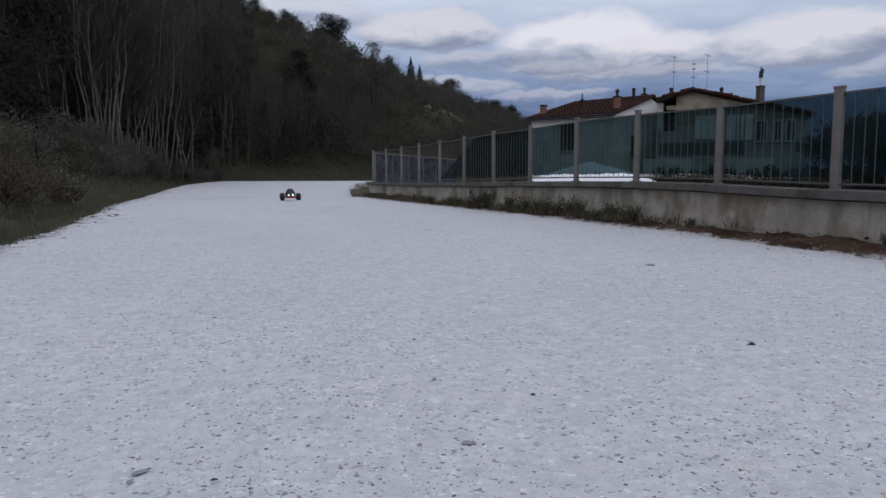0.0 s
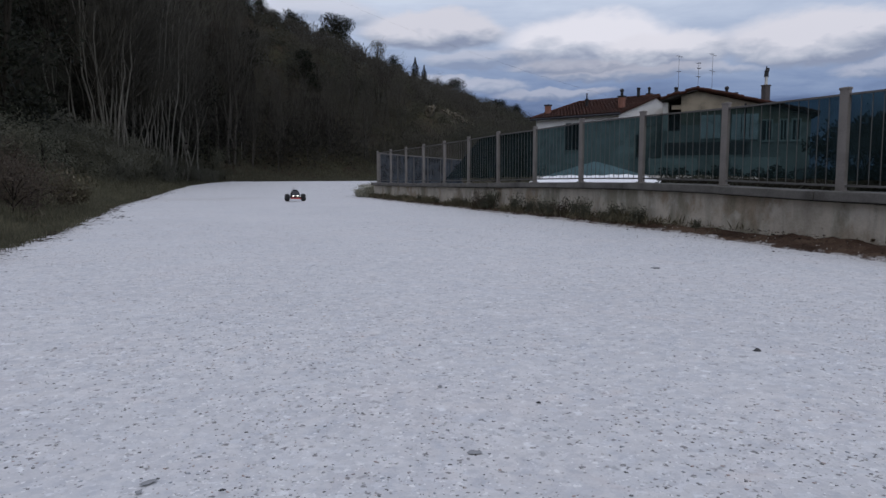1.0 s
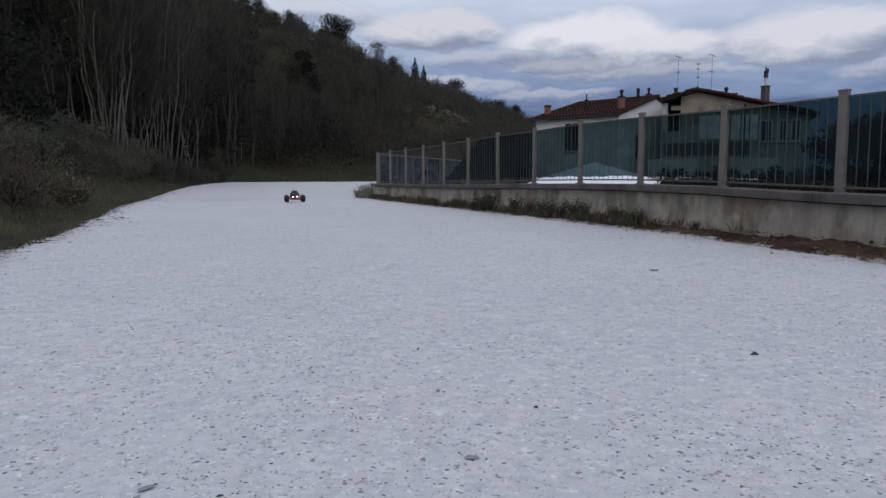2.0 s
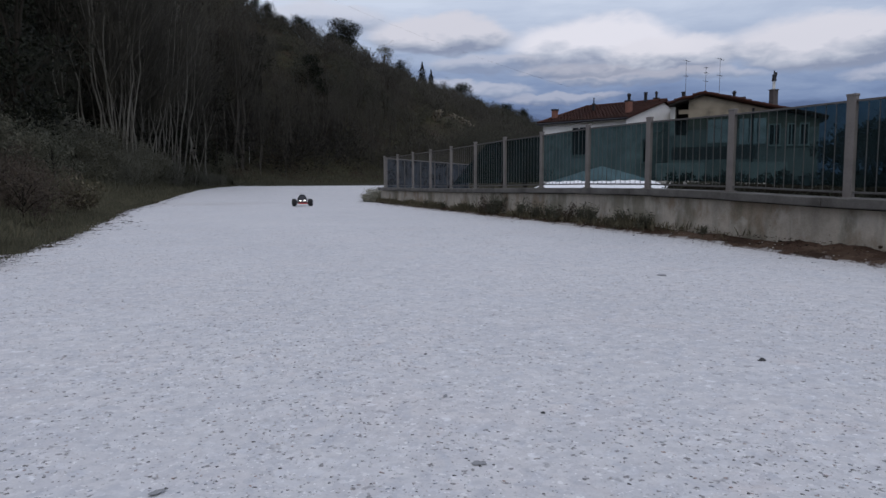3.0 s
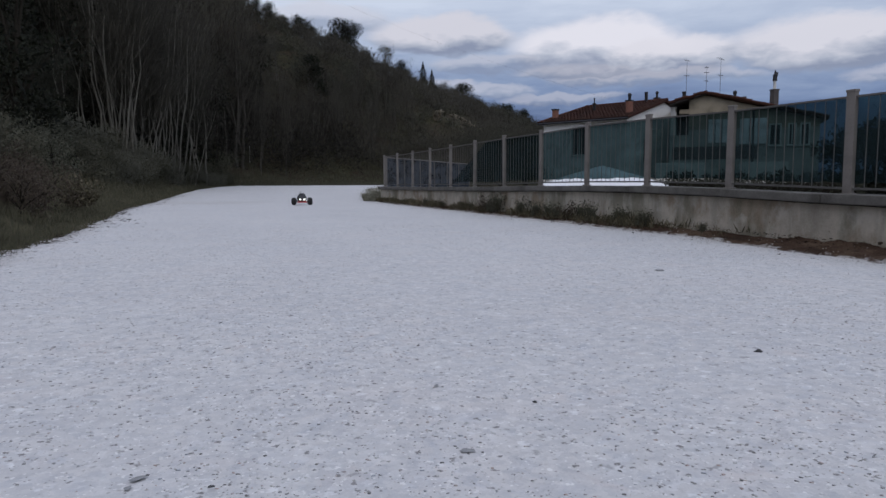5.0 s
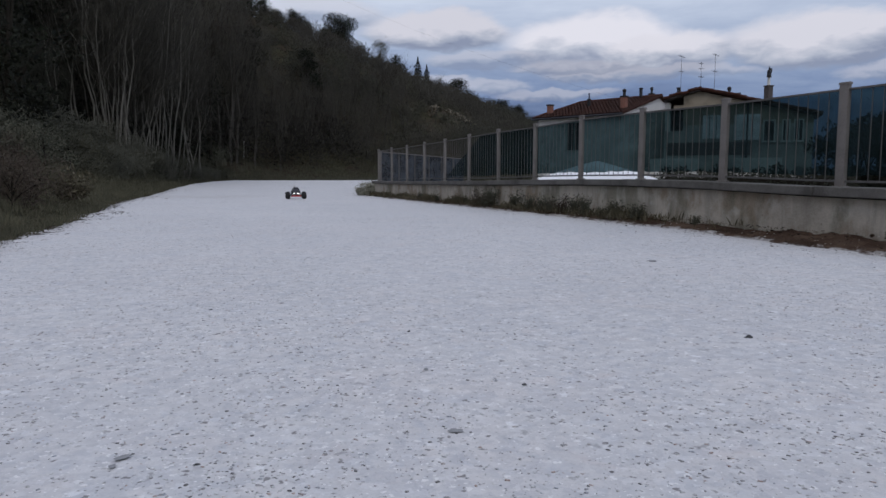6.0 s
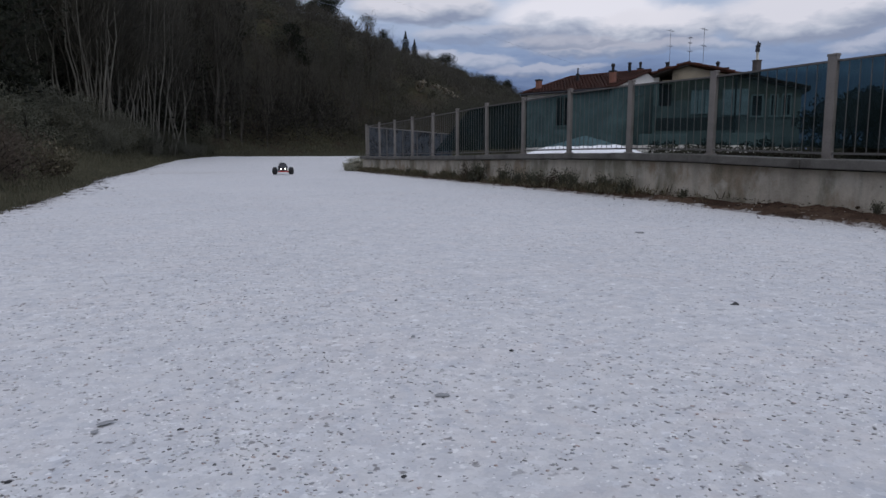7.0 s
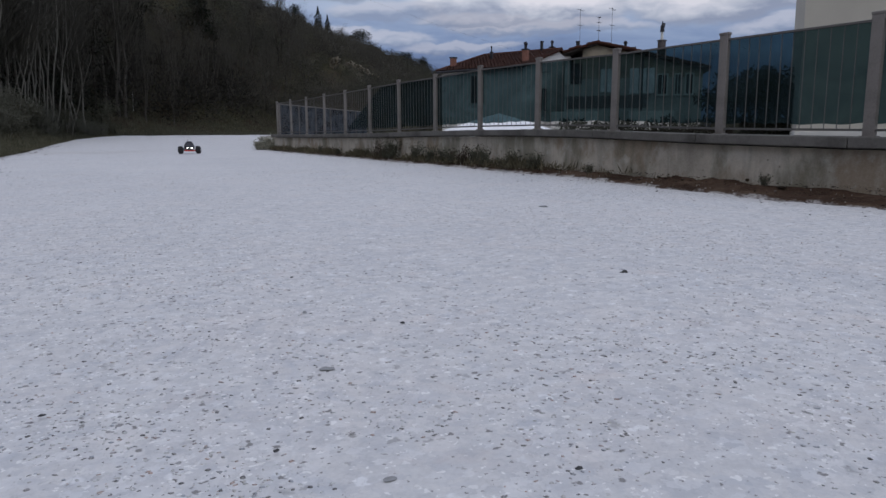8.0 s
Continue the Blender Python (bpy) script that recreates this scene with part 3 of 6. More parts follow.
# ---------- wall with railing ----------
WALL_X, POST_Y0, STEP = 5.483, 4.656, 1.4
END_Y = POST_Y0 + 11 * STEP
# the old wall has settled: height of coping and of post tops along it
SETTLE_Y = [-12, 3.26, 4.66, 6.05, 7.45, 8.86, 10.26, 11.66, 13.06, 14.46, 17.25, 21]
COPING_H = [0.40, 0.425, 0.445, 0.487, 0.508, 0.508, 0.498, 0.478, 0.467, 0.459, 0.447, 0.445]
POST_H = [1.27, 1.295, 1.312, 1.325, 1.363, 1.385, 1.375, 1.379, 1.368, 1.356, 1.345, 1.343]


def post_y(i):
    return POST_Y0 + i * (STEP if i > 0 else 1.335)


def coping_z(y):
    return float(np.interp(y, SETTLE_Y, COPING_H))


def post_z(y):
    return float(np.interp(y, SETTLE_Y, POST_H))


def beam(x0, x1, y0, y1, low0, high0, low1, high1, bevel=0.0):
    """A box along y whose ends may lie at different heights."""
    bm = box(x0, x1, y0, y1, 0, 1, 0)
    for v in bm.verts:
        end = v.co.y > (y0 + y1) / 2
        v.co.z = (low1, high1)[v.co.z > 0.5] if end else (low0, high0)[v.co.z > 0.5]
    if bevel:
        bmesh.ops.bevel(bm, geom=list(bm.edges), offset=bevel, segments=2, profile=0.6, affect="EDGES")
    return bm


def retaining_wall():
    rng = random.Random(4)
    base = thing("retaining_wall", pose(0, 0, 0), "low stained concrete retaining wall with a grey coping", "wall", kind="structure")
    y = -12.0
    while y < END_Y + 0.1:
        stop = min(y + 1.4, END_Y + 0.22)
        part("wall_body", beam(5.405, 5.62, y, stop, -3.0, coping_z(y) - 0.092, -3.0, coping_z(stop) - 0.092), M_WALL, base)
        part("mortar_bed", beam(5.45, 5.60, y, stop, coping_z(y) - 0.091, coping_z(y) - 0.077, coping_z(stop) - 0.091, coping_z(stop) - 0.077), M_COPING, base)
        y = stop
    y = -12.0
    while y < END_Y + 0.1:
        stop = min(y + 1.4 + rng.uniform(-0.03, 0.03), END_Y + 0.25)
        d = rng.uniform(-0.003, 0.003)
        part("coping", beam(5.335 + d, 5.66, y + 0.003, stop - 0.003, coping_z(y) - 0.078, coping_z(y) + d, coping_z(stop) - 0.078, coping_z(stop) + d, 0.007), M_COPING, base)
        y = stop
    return base


def fence():
    base = thing("fence", pose(0, 0, 0), "grey post and bar railing with green shade netting on the wall", "fence")
    x = WALL_X
    first_post, first_bar = None, None
    tall = 0.87
    for i in range(-8, 12):
        y = post_y(i)
        stretch_z = (post_z(y) - coping_z(y)) / tall
        if first_post is None:
            bm = box(-0.019, 0.019, -0.044, 0.044, -0.004, tall - 0.012, 0.005)
            box(-0.024, 0.024, -0.049, 0.049, tall - 0.022, tall, 0.006, bm)
            box(-0.035, 0.035, -0.058, 0.058, -0.006, 0.010, 0.003, bm)
            first_post = part("post", bm, M_POST, base)
            first_post.matrix_local = pose(x, y, coping_z(y)) @ Matrix.Diagonal((1, 1, stretch_z, 1))
        else:
            share(first_post, pose(x, y, coping_z(y), random.uniform(-0.3, 0.3), random.uniform(-0.3, 0.3), 0) @ Matrix.Diagonal((1, 1, stretch_z, 1)), base)

    def top(y):
        return post_z(y) - 0.06

    def low(y):
        return coping_z(y) + 0.05

    for i in range(-8, 11):
        y0, y1 = post_y(i) + 0.047, post_y(i + 1) - 0.047
        part("top_rail", beam(x - 0.012, x + 0.016, y0, y1, top(y0) - 0.008, top(y0) + 0.008, top(y1) - 0.008, top(y1) + 0.008), M_RAIL, base, "dark thin top rail")
        part("bottom_rail", beam(x - 0.010, x + 0.012, y0, y1, low(y0) - 0.009, low(y0) + 0.009, low(y1) - 0.009, low(y1) + 0.009), M_BAR, base)
        if i < -2:
            continue
        n = 12
        for k in range(1, n):
            y = y0 + (y1 - y0) * k / n
            high = top(y) - 0.012 - low(y)
            if first_bar is None:
                first_bar = part("bar", box(-0.0026, 0.0026, -0.0026, 0.0026, 0, 1), M_BAR, base)
                first_bar.matrix_local = pose(x, y, low(y)) @ Matrix.Diagonal((1, 1, high, 1))
            else:
                share(first_bar, pose(x, y, low(y), 0, random.uniform(-0.3, 0.3), 0) @ Matrix.Diagonal((1, 1, high, 1)), base)
    # shade net, bay by bay, laced to the rails behind the bars
    rng = random.Random(8)
    for i in range(-8, 6):
        cut = i == 5
        y0, y1 = post_y(i) + 0.03, post_y(i + (2 if cut else 1)) - 0.03
        nu, nv = 24, 10
        verts, faces = [], []
        phase = rng.uniform(0, 6)
        for a in range(nu + 1):
            for b in range(nv + 1):
                u, v = a / nu, b / nv
                yy = y0 + (y1 - y0) * u
                if cut:
                    yy = y0 + (y1 - y0) * u * (1.0 - 0.70 * v)
                sag = 0.005 * math.sin(u * 23 + phase) + 0.005 * math.sin(u * 7 + phase * 2)
                z0, z1 = coping_z(yy) + 0.095 + sag, top(yy) + 0.004 + 0.003 * math.sin(u * 30)
                verts.append((x + 0.022 + 0.006 * math.sin(u * 9 + v * 4 + phase) * (1 - v), yy, z0 + (z1 - z0) * v))
        for a in range(nu):
            for b in range(nv):
                q = a * (nv + 1) + b
                faces.append((q, q + nv + 1, q + nv + 2, q + 1))
        mesh_object("net_panel", verts, faces, M_NET, base, "translucent dark green shade net", True)
    return base


def fence_return():
    """The railing turns the corner at the wall's end and runs off from the road."""
    a, d = Vector((5.62, END_Y + 0.30, 0)), Vector((4.7, 6.0, 0)).normalized()
    turn = math.degrees(math.atan2(-d.x, d.y))
    base = thing("fence", pose(a.x, a.y, 0, 0, 0, turn), "grey railing with blue-grey netting running off from the wall's end", "fence")
    for k in range(0, 7):
        part("post", box(-0.02, 0.02, k * STEP - 0.025, k * STEP + 0.025, -2.6, 1.32, 0.004), M_RAIL if k else M_POST, base)
        if k == 6:
            break
        part("top_rail", box(-0.014, 0.014, k * STEP + 0.027, (k + 1) * STEP - 0.027, 1.27, 1.30, 0.004), M_POST, base)
        part("net_panel", box(-0.006, 0.0, k * STEP + 0.027, (k + 1) * STEP - 0.027, 0.05, 1.268), M_NET_BLUE, base, "blue-grey netting")
    part("kerb", box(-0.1, 0.1, 0.15, 6 * STEP + 0.2, -2.8, 0.12, 0.01), M_WALL, base)
    return base


retaining_wall()
fence()
fence_return()

# ---------- buildings behind the fence ----------
def roof_tiles(base, eave, ridge, y0, y1, side, hip=0.0):
    """Half a pitched roof as rows of barrel tiles, joined into one slope."""
    verts, faces = [], []
    run, climb = ridge[0] - eave[0], ridge[1] - eave[1]
    rows = max(4, int(math.hypot(run, climb) / 0.36))
    cols = int((y1 - y0) / 0.24)
    for r in range(rows):
        for c in range(cols):
            k0, k1 = r / rows, (r + 1.12) / rows
            ya = y0 + (y1 - y0) * c / cols
            w = (y1 - y0) / cols
            if ya > y1 - hip * k0:
                continue
            ring = []
            for k, lift in ((k0, 0.045), (k1, 0.0)):
                for j in range(4):
                    a = math.pi * j / 3
                    ring.append((eave[0] + run * k, ya + w * (0.5 - 0.5 * math.cos(a)), eave[1] + climb * k + 0.02 + 0.055 * math.sin(a) + lift))
            q = len(verts)
            verts += ring
            for j in range(3):
                f = (q + j, q + j + 1, q + 5 + j, q + 4 + j)
                faces.append(f if side > 0 else f[::-1])
    ob = mesh_object("roof_tiles", verts, faces, M_TILE, base, "weathered red-brown terracotta barrel tiles")
    ob["kind"] = "stuff"
    return ob


def chimney(base, x, y, z0, z1, w, material, cowl):
    shaft = part("chimney", box(x - w, x + w, y - w, y + w, z0, z1, 0.02), material, base)
    part("cap", box(x - w * 1.25, x + w * 1.25, y - w * 1.25, y + w * 1.25, z1 - 0.02, z1 + 0.07, 0.02), M_DARKMETAL, shaft)
    if cowl:
        bm = rod((x, y, z1 + 0.05), (x, y, z1 + 0.30), w * 0.55)
        bmesh.ops.create_uvsphere(bm, u_segments=8, v_segments=6, radius=w * 0.8, matrix=Matrix.Translation((x, y, z1 + 0.38)))
        part("cowl", bm, M_DARKMETAL, shaft)
    return shaft


def window(base, x, y, z, w, h, face, shutters=False):
    """A window in a wall whose outer face looks along -y (face 'y') or -x (face 'x')."""
    m = pose(x, y, z, 0, 0, 0 if face == "y" else -90)
    pane = part("window", box(-w / 2, w / 2, -0.01, 0.03, 0, h), M_GLASS, base, "dark window")
    pane.matrix_local = m
    bm = box(-w / 2 - 0.07, -w / 2, -0.05, 0.04, -0.06, h + 0.07)
    box(w / 2, w / 2 + 0.07, -0.05, 0.04, -0.06, h + 0.07, 0, bm)
    box(-w / 2, w / 2, -0.05, 0.04, h, h + 0.07, 0, bm)
    box(-w / 2 - 0.12, w / 2 + 0.12, -0.10, 0.04, -0.10, -0.02, 0, bm)
    box(-0.025, 0.025, -0.04, 0.03, 0, h, 0, bm)
    part("window_frame", bm, M_PLASTER, pane)
    if shutters:
        bm = box(-w / 2 - 0.6, -w / 2 - 0.08, -0.06, -0.02, 0, h)
        box(w / 2 + 0.08, w / 2 + 0.6, -0.06, -0.02, 0, h, 0, bm)
        for k in range(int(h / 0.12)):
            box(-w / 2 - 0.56, -w / 2 - 0.12, -0.075, -0.055, 0.05 + k * 0.12, 0.11 + k * 0.12, 0, bm)
            box(w / 2 + 0.12, w / 2 + 0.56, -0.075, -0.055, 0.05 + k * 0.12, 0.11 + k * 0.12, 0, bm)
        part("shutters", bm, M_SHUTTER, pane)
    return pane


def back_house():
    """Local frame: the ridge runs along y, the gable that looks at the road stands at y = 0."""
    turn = math.degrees(math.atan2(0.45, 0.89))
    base = thing("house", pose(29.3, 39.1, -2.6, 0, 0, turn), "white plastered house with red-brown tile roof and chimneys", "house")
    eave, ridge, half, long, hip = 7.05, 8.40, 4.95, 6.6, 0.5
    bm = prism([(-half + 0.18, 0), (half - 0.18, 0), (half - 0.18, eave - 0.14), (0, ridge - 0.16), (-half + 0.18, eave - 0.14)], 0.2, long - hip)
    part("wall", bm, M_WHITE, base)
    part("wall", box(-half + 0.18, half - 0.18, long - hip + 0.002, long - 0.3, 0, eave - 0.14), M_WHITE, base)
    for side in (-1, 1):
        bm = bmesh.new()
        v = [bm.verts.new(p) for p in ((side * half, 0, eave - 0.12), (0, 0, ridge - 0.06), (0, long - hip, ridge - 0.06), (side * half, long, eave - 0.12))]
        w = [bm.verts.new((p.co.x, p.co.y, p.co.z + 0.07)) for p in v]
        bm.faces.new(v)
        bm.faces.new(w[::-1])
        for i in range(4):
            bm.faces.new((v[i], w[i], w[(i + 1) % 4], v[(i + 1) % 4]))
        bmesh.ops.recalc_face_normals(bm, faces=bm.faces)
        part("roof_deck", bm, M_TILE, base)
        roof_tiles(base, (side * half, eave - 0.05), (0, ridge), 0, long, side, hip)
    part("ridge_cap", rod((0, 0, ridge + 0.03), (0, long - hip, ridge + 0.03), 0.11), M_TILE, base)
    for side in (-1, 1):
        part("hip_cap", rod((0, long - hip, ridge + 0.03), (side * half, long, eave), 0.10), M_TILE, base)
    bm = bmesh.new()
    bm.faces.new([bm.verts.new(p) for p in ((-half, long, eave - 0.06), (half, long, eave - 0.06), (0, long - hip, ridge - 0.02))])
    part("roof_deck", bm, M_TILE, base)
    part("gutter", rod((-half - 0.06, 0, eave - 0.1), (-half - 0.06, long, eave - 0.1), 0.07), M_DARKMETAL, base)
    for y, zt, w, cowl, mat in ((6.2, 7.95, 0.16, False, M_BRICK), (0.7, 8.1, 0.165, True, M_BRICK)):
        chimney(base, -3.6, y, 6.9, zt, w, mat, cowl)
    chimney(base, -2.0, 4.2, 7.6, 8.3, 0.08, M_DARKMETAL, True)
    chimney(base, -0.2, 1.4, 8.1, 8.95, 0.08, M_DARKMETAL, False)
    chimney(base, 0.5, 1.0, 8.0, 8.62, 0.14, M_BRICK, True)
    window(base, -half + 0.18, 3.5, 4.9, 1.0, 1.7, "x")
    window(base, -half + 0.18, 5.2, 1.6, 1.0, 1.5, "x", True)
    window(base, -2.2, 0.2, 4.4, 1.0, 1.4, "y")
    return base


def front_house():
    """Local frame: the gable looks along -y at the road; x to its right-hand side."""
    turn = math.degrees(math.atan2(-0.65, 0.76))
    base = thing("house", pose(28.6, 34.6, -2.6, 0, 0, turn), "ochre gabled house with an open loggia, partly hidden by netting", "house")
    ridge, half, long, cut = 8.30, 6.0, 7.0, 1.95
    slope = 0.255
    z = lambda x: ridge - slope * abs(x)
    # gable wall with an opening for the loggia near its left-hand end
    part("wall", box(-0.9, half, 0, 0.35, 0, 6.2), M_DULL, base)
    part("gable", prism([(-0.9, 6.202), (half, 6.202), (half, max(6.21, z(half) - 0.15)), (0, ridge - 0.15), (-0.9, z(0.9) - 0.15)], 0, 0.35), M_OCHRE, base, "stained ochre gable")
    part("wall", prism([(-cut, 0), (-0.9, 0), (-0.9, 5.9), (-cut, 5.9)], 0, 0.35), M_DULL, base)
    # back wall coloured near black to hold the shade inside the loggia
    part("loggia_back", prism([(-cut + 0.302, 5.9), (-0.9, 5.9), (-0.9, z(0.9) - 0.2), (-cut + 0.302, z(1.65) - 0.2)], 1.6, 1.8), M_VOID, base)
    part("loggia_beam", box(-1.45, -0.9, 0.05, 0.3, 7.15, 7.4, 0.02), M_OCHRE, base)
    part("wall", box(half - 0.3, half, 0.352, long, 0, z(half) - 0.2), M_PLASTER, base)
    part("wall", box(-cut, -cut + 0.3, 0.352, long, 0, z(cut) - 0.2), M_PLASTER, base)
    part("wall", prism([(-cut + 0.302, 0), (half - 0.302, 0), (half - 0.302, z(half) - 0.2), (0, ridge - 0.2), (-cut + 0.302, z(cut) - 0.2)], long - 0.3, long), M_PLASTER, base)
    part("floor", box(-cut + 0.302, half - 0.302, 0.352, long - 0.302, 5.7, 5.88), M_PLASTER, base)
    for side in (-1, 1):
        wide = half + 0.4 if side > 0 else cut + 0.1
        bm = bmesh.new()
        v = [bm.verts.new(p) for p in ((side * wide, -0.25, z(wide) - 0.10), (0, -0.25, ridge - 0.10), (0, long, ridge - 0.10), (side * wide, long, z(wide) - 0.10))]
        w = [bm.verts.new((p.co.x, p.co.y, p.co.z + 0.08)) for p in v]
        bm.faces.new(v)
        bm.faces.new(w[::-1])
        for i in range(4):
            bm.faces.new((v[i], w[i], w[(i + 1) % 4], v[(i + 1) % 4]))
        bmesh.ops.recalc_face_normals(bm, faces=bm.faces)
        part("roof_deck", bm, M_STACK if side < 0 else M_TILE, base, "dark grey-brown roof edge" if side < 0 else "")
        # loose barrel tiles along the verge
        rng = random.Random(60 + side)
        count = int(wide / 0.34)
        for k in range(count):
            x0, x1 = side * wide * (1 - k / count), side * wide * (1 - (k + 1.15) / count)
            lift = rng.uniform(-0.02, 0.05)
            part("verge_tile", rod((x0, -0.26, z(x0) + 0.02 + lift), (x1, -0.26, z(x1) + lift), 0.10, 0.085, 8), M_TILE, base)
        roof_tiles(base, (side * (wide + 0.05), z(wide + 0.05) - 0.03), (0, ridge), -0.2, long, side)
    part("ridge_cap", rod((0, -0.2, ridge + 0.03), (0, long, ridge + 0.03), 0.11), M_TILE, base)
    for x, w in ((3.75, 0.5), (4.62, 0.28), (5.27, 0.36)):
        window(base, x, -0.012, 5.25, w, 1.1, "y")
    part("white_panel", box(0.2, 1.3, -0.10, -0.004, 5.4, 6.75, 0.01), M_CANOPY, base, "bright white panel")
    part("white_panel", box(1.9, 3.3, -0.10, -0.004, 5.3, 6.75, 0.01), M_CANOPY, base, "bright white panel")
    # flat dark strip on the wall that paints in the balcony shade
    part("shaded_loggia", box(-1.8, 2.9, -0.012, 0.02, 4.45, 5.2), M_STACK, base, "dark strip standing in for the shade by the balconies")
    for x in (0.55, 0.92, 2.4, 2.85):
        part("mullion", box(x, x + 0.04, -0.13, -0.101, 5.4, 6.75), M_DARKMETAL, base)
    for x in (0.9, 5.2):
        window(base, x, -0.012, 1.3, 1.0, 1.6, "y")
    # bay with a pale parapet
    for x0, x1 in ((-2.6, 0.1), (1.9, 4.4)):
        part("balcony", box(x0, x1, -1.3, -0.002, 3.0, 3.2, 0.02), M_PLASTER, base)
        part("parapet", box(x0, x1, -1.3, -1.18, 3.202, 4.25, 0.02), M_PLASTER, base)
    part("pipe", rod((2.6, -0.08, 0), (2.6, -0.08, z(2.6) - 0.3), 0.06), M_DARKMETAL, base)
    chimney(base, 1.6, 2.2, 7.6, 8.12, 0.16, M_BRICK, True)
    chimney(base, 2.1, 2.6, 7.6, 8.2, 0.13, M_BRICK, False)
    chimney(base, -1.3, 2.0, 7.7, 8.6, 0.10, M_DARKMETAL, False)
    return base


def antenna(x, y, z, h, bars):
    base = thing("tv_antenna", pose(x, y, z, 0, 0, 30), "thin metal television aerial on the roof", "antenna", "rooftop aerials")
    part("mast", rod((0, 0, 0), (0, 0, h), 0.015, 0.010), M_ALU, base)
    for k, (at, half) in enumerate(bars):
        boom = part("boom", rod((-half, 0, h * at), (half, 0, h * at), 0.009, sides=6), M_ALU, base)
        bm = bmesh.new()
        for j in range(6):
            px = -half + 2 * half * (j + 0.5) / 6
            rod((px, -0.12, h * at + 0.01), (px, 0.12, h * at + 0.01), 0.004, sides=5, bm=bm)
        part("elements", bm, M_ALU, boom)
    return base


def tall_chimney():
    """A slender brick stack with a pale flue and a dark turning cowl."""
    base = thing("chimney_stack", pose(31.7, 32.6, 4.0), "brick chimney stack with pale flue and dark cowl", "chimney")
    part("stack", box(-0.17, 0.17, -0.17, 0.17, -1.2, 1.72, 0.02), M_STACK, base)
    part("crown", box(-0.20, 0.20, -0.20, 0.20, 1.72, 1.79, 0.02), M_STACK, base)
    part("flue", rod((0, 0, 1.79), (0, 0, 2.25), 0.085, 0.075, 12), M_PLASTER, base)
    bm = rod((0, 0, 2.25), (0, 0, 2.52), 0.13, 0.11, 12)
    bmesh.ops.create_uvsphere(bm, u_segments=10, v_segments=7, radius=0.135, matrix=Matrix.Translation((0.02, 0, 2.56)) @ Matrix.Diagonal((1, 1, 0.9, 1)))
    box(-0.05, 0.20, -0.02, 0.02, 2.60, 2.76, 0.01, bm)
    rod((0, 0, 2.70), (0, 0, 2.86), 0.05, 0.02, 8, bm)
    part("cowl", bm, M_DARKMETAL, base)
    return base


def party_tent():
    base = thing("party_tent", pose(13.6, 21.5, -2.6, 0, 0, -32), "white cloth party tent with a hipped roof", "tent")
    w, eave, apex = 2.5, 2.86, 3.72
    bm = bmesh.new()
    n = 10
    grid = {}
    for i in range(n + 1):
        for j in range(n + 1):
            x, y = -w + 2 * w * i / n, -w + 2 * w * j / n
            k = 1 - max(abs(x), abs(y)) / w
            grid[i, j] = bm.verts.new((x, y, eave + (apex - eave) * (k + 0.05 * math.sin(k * math.pi))))
    for i in range(n):
        for j in range(n):
            bm.faces.new((grid[i, j], grid[i + 1, j], grid[i + 1, j + 1], grid[i, j + 1]))
    roof = part("canopy", bm, M_CANOPY, base)
    for k in range(4):
        a = k * 90
        bm = bmesh.new()
        m = 28
        top = [bm.verts.new((-w + 2 * w * i / m, -w - 0.01, eave)) for i in range(m + 1)]
        low = [bm.verts.new((-w + 2 * w * i / m, -w - 0.015, eave - 0.22 - 0.05 * abs(math.sin(i * math.pi / 4)))) for i in range(m + 1)]
        for i in range(m):
            bm.faces.new((top[i], top[i + 1], low[i + 1], low[i]))
        val = part("valance", bm, M_CANOPY, roof, "scalloped white valance")
        val.matrix_local = pose(0, 0, 0, 0, 0, a)
    for x, y in ((-w, -w), (w, -w), (w, w), (-w, w)):
        part("leg", box(x * 0.98 - 0.03, x * 0.98 + 0.03, y * 0.98 - 0.03, y * 0.98 + 0.03, 0, eave, 0.005), M_RIM, base)
    part("side_cloth", box(-w * 0.96, w * 0.96, w * 0.97, w * 0.975, 0.02, eave - 0.05), M_CANOPY, base)
    return base


def cream_building():
    d = Vector((0.62, -0.78, 0))
    turn = math.degrees(math.atan2(d.y, d.x))
    base = thing("apartment_building", pose(17.80, 13.03, -2.6, 0, 0, turn), "plain cream plastered building wall rising above the netting", "building")
    part("wall", box(0, 14, 0, 9, 0.0, 9.2, 0.02), M_CREAM, base)
    part("plinth", box(-0.04, 14.04, -0.04, 9.04, 0, 3.05, 0.01), M_PLASTER, base)
    part("roof", box(-0.35, 14.35, -0.35, 9.35, 9.2, 9.5, 0.03), M_TILE, base)
    return base


back_house()
front_house()
antenna(28.5, 36.25, 5.35, 2.5, ((0.98, 0.45), (0.62, 0.22)))
antenna(29.3, 35.45, 5.45, 1.95, ((0.95, 0.18), (0.80, 0.22), (0.55, 0.25)))
antenna(29.85, 34.9, 5.35, 2.5, ((0.96, 0.55), (0.58, 0.35)))
tall_chimney()
party_tent()
cream_building()


# ---------- plants ----------
def tube(points, radii, sides, verts, faces):
    """A tapered tube along points, appended to verts and faces."""
    pts = [Vector(p) for p in points]
    q = len(verts)
    for i, p in enumerate(pts):
        d = (pts[min(i + 1, len(pts) - 1)] - pts[max(i - 1, 0)]).normalized()
        a = d.orthogonal().normalized()
        b = d.cross(a)
        for k in range(sides):
            t = 2 * math.pi * k / sides
            verts.append(tuple(p + radii[i] * (math.cos(t) * a + math.sin(t) * b)))
    for i in range(len(pts) - 1):
        for k in range(sides):
            j = (k + 1) % sides
            faces.append((q + i * sides + k, q + i * sides + j, q + (i + 1) * sides + j, q + (i + 1) * sides + k))


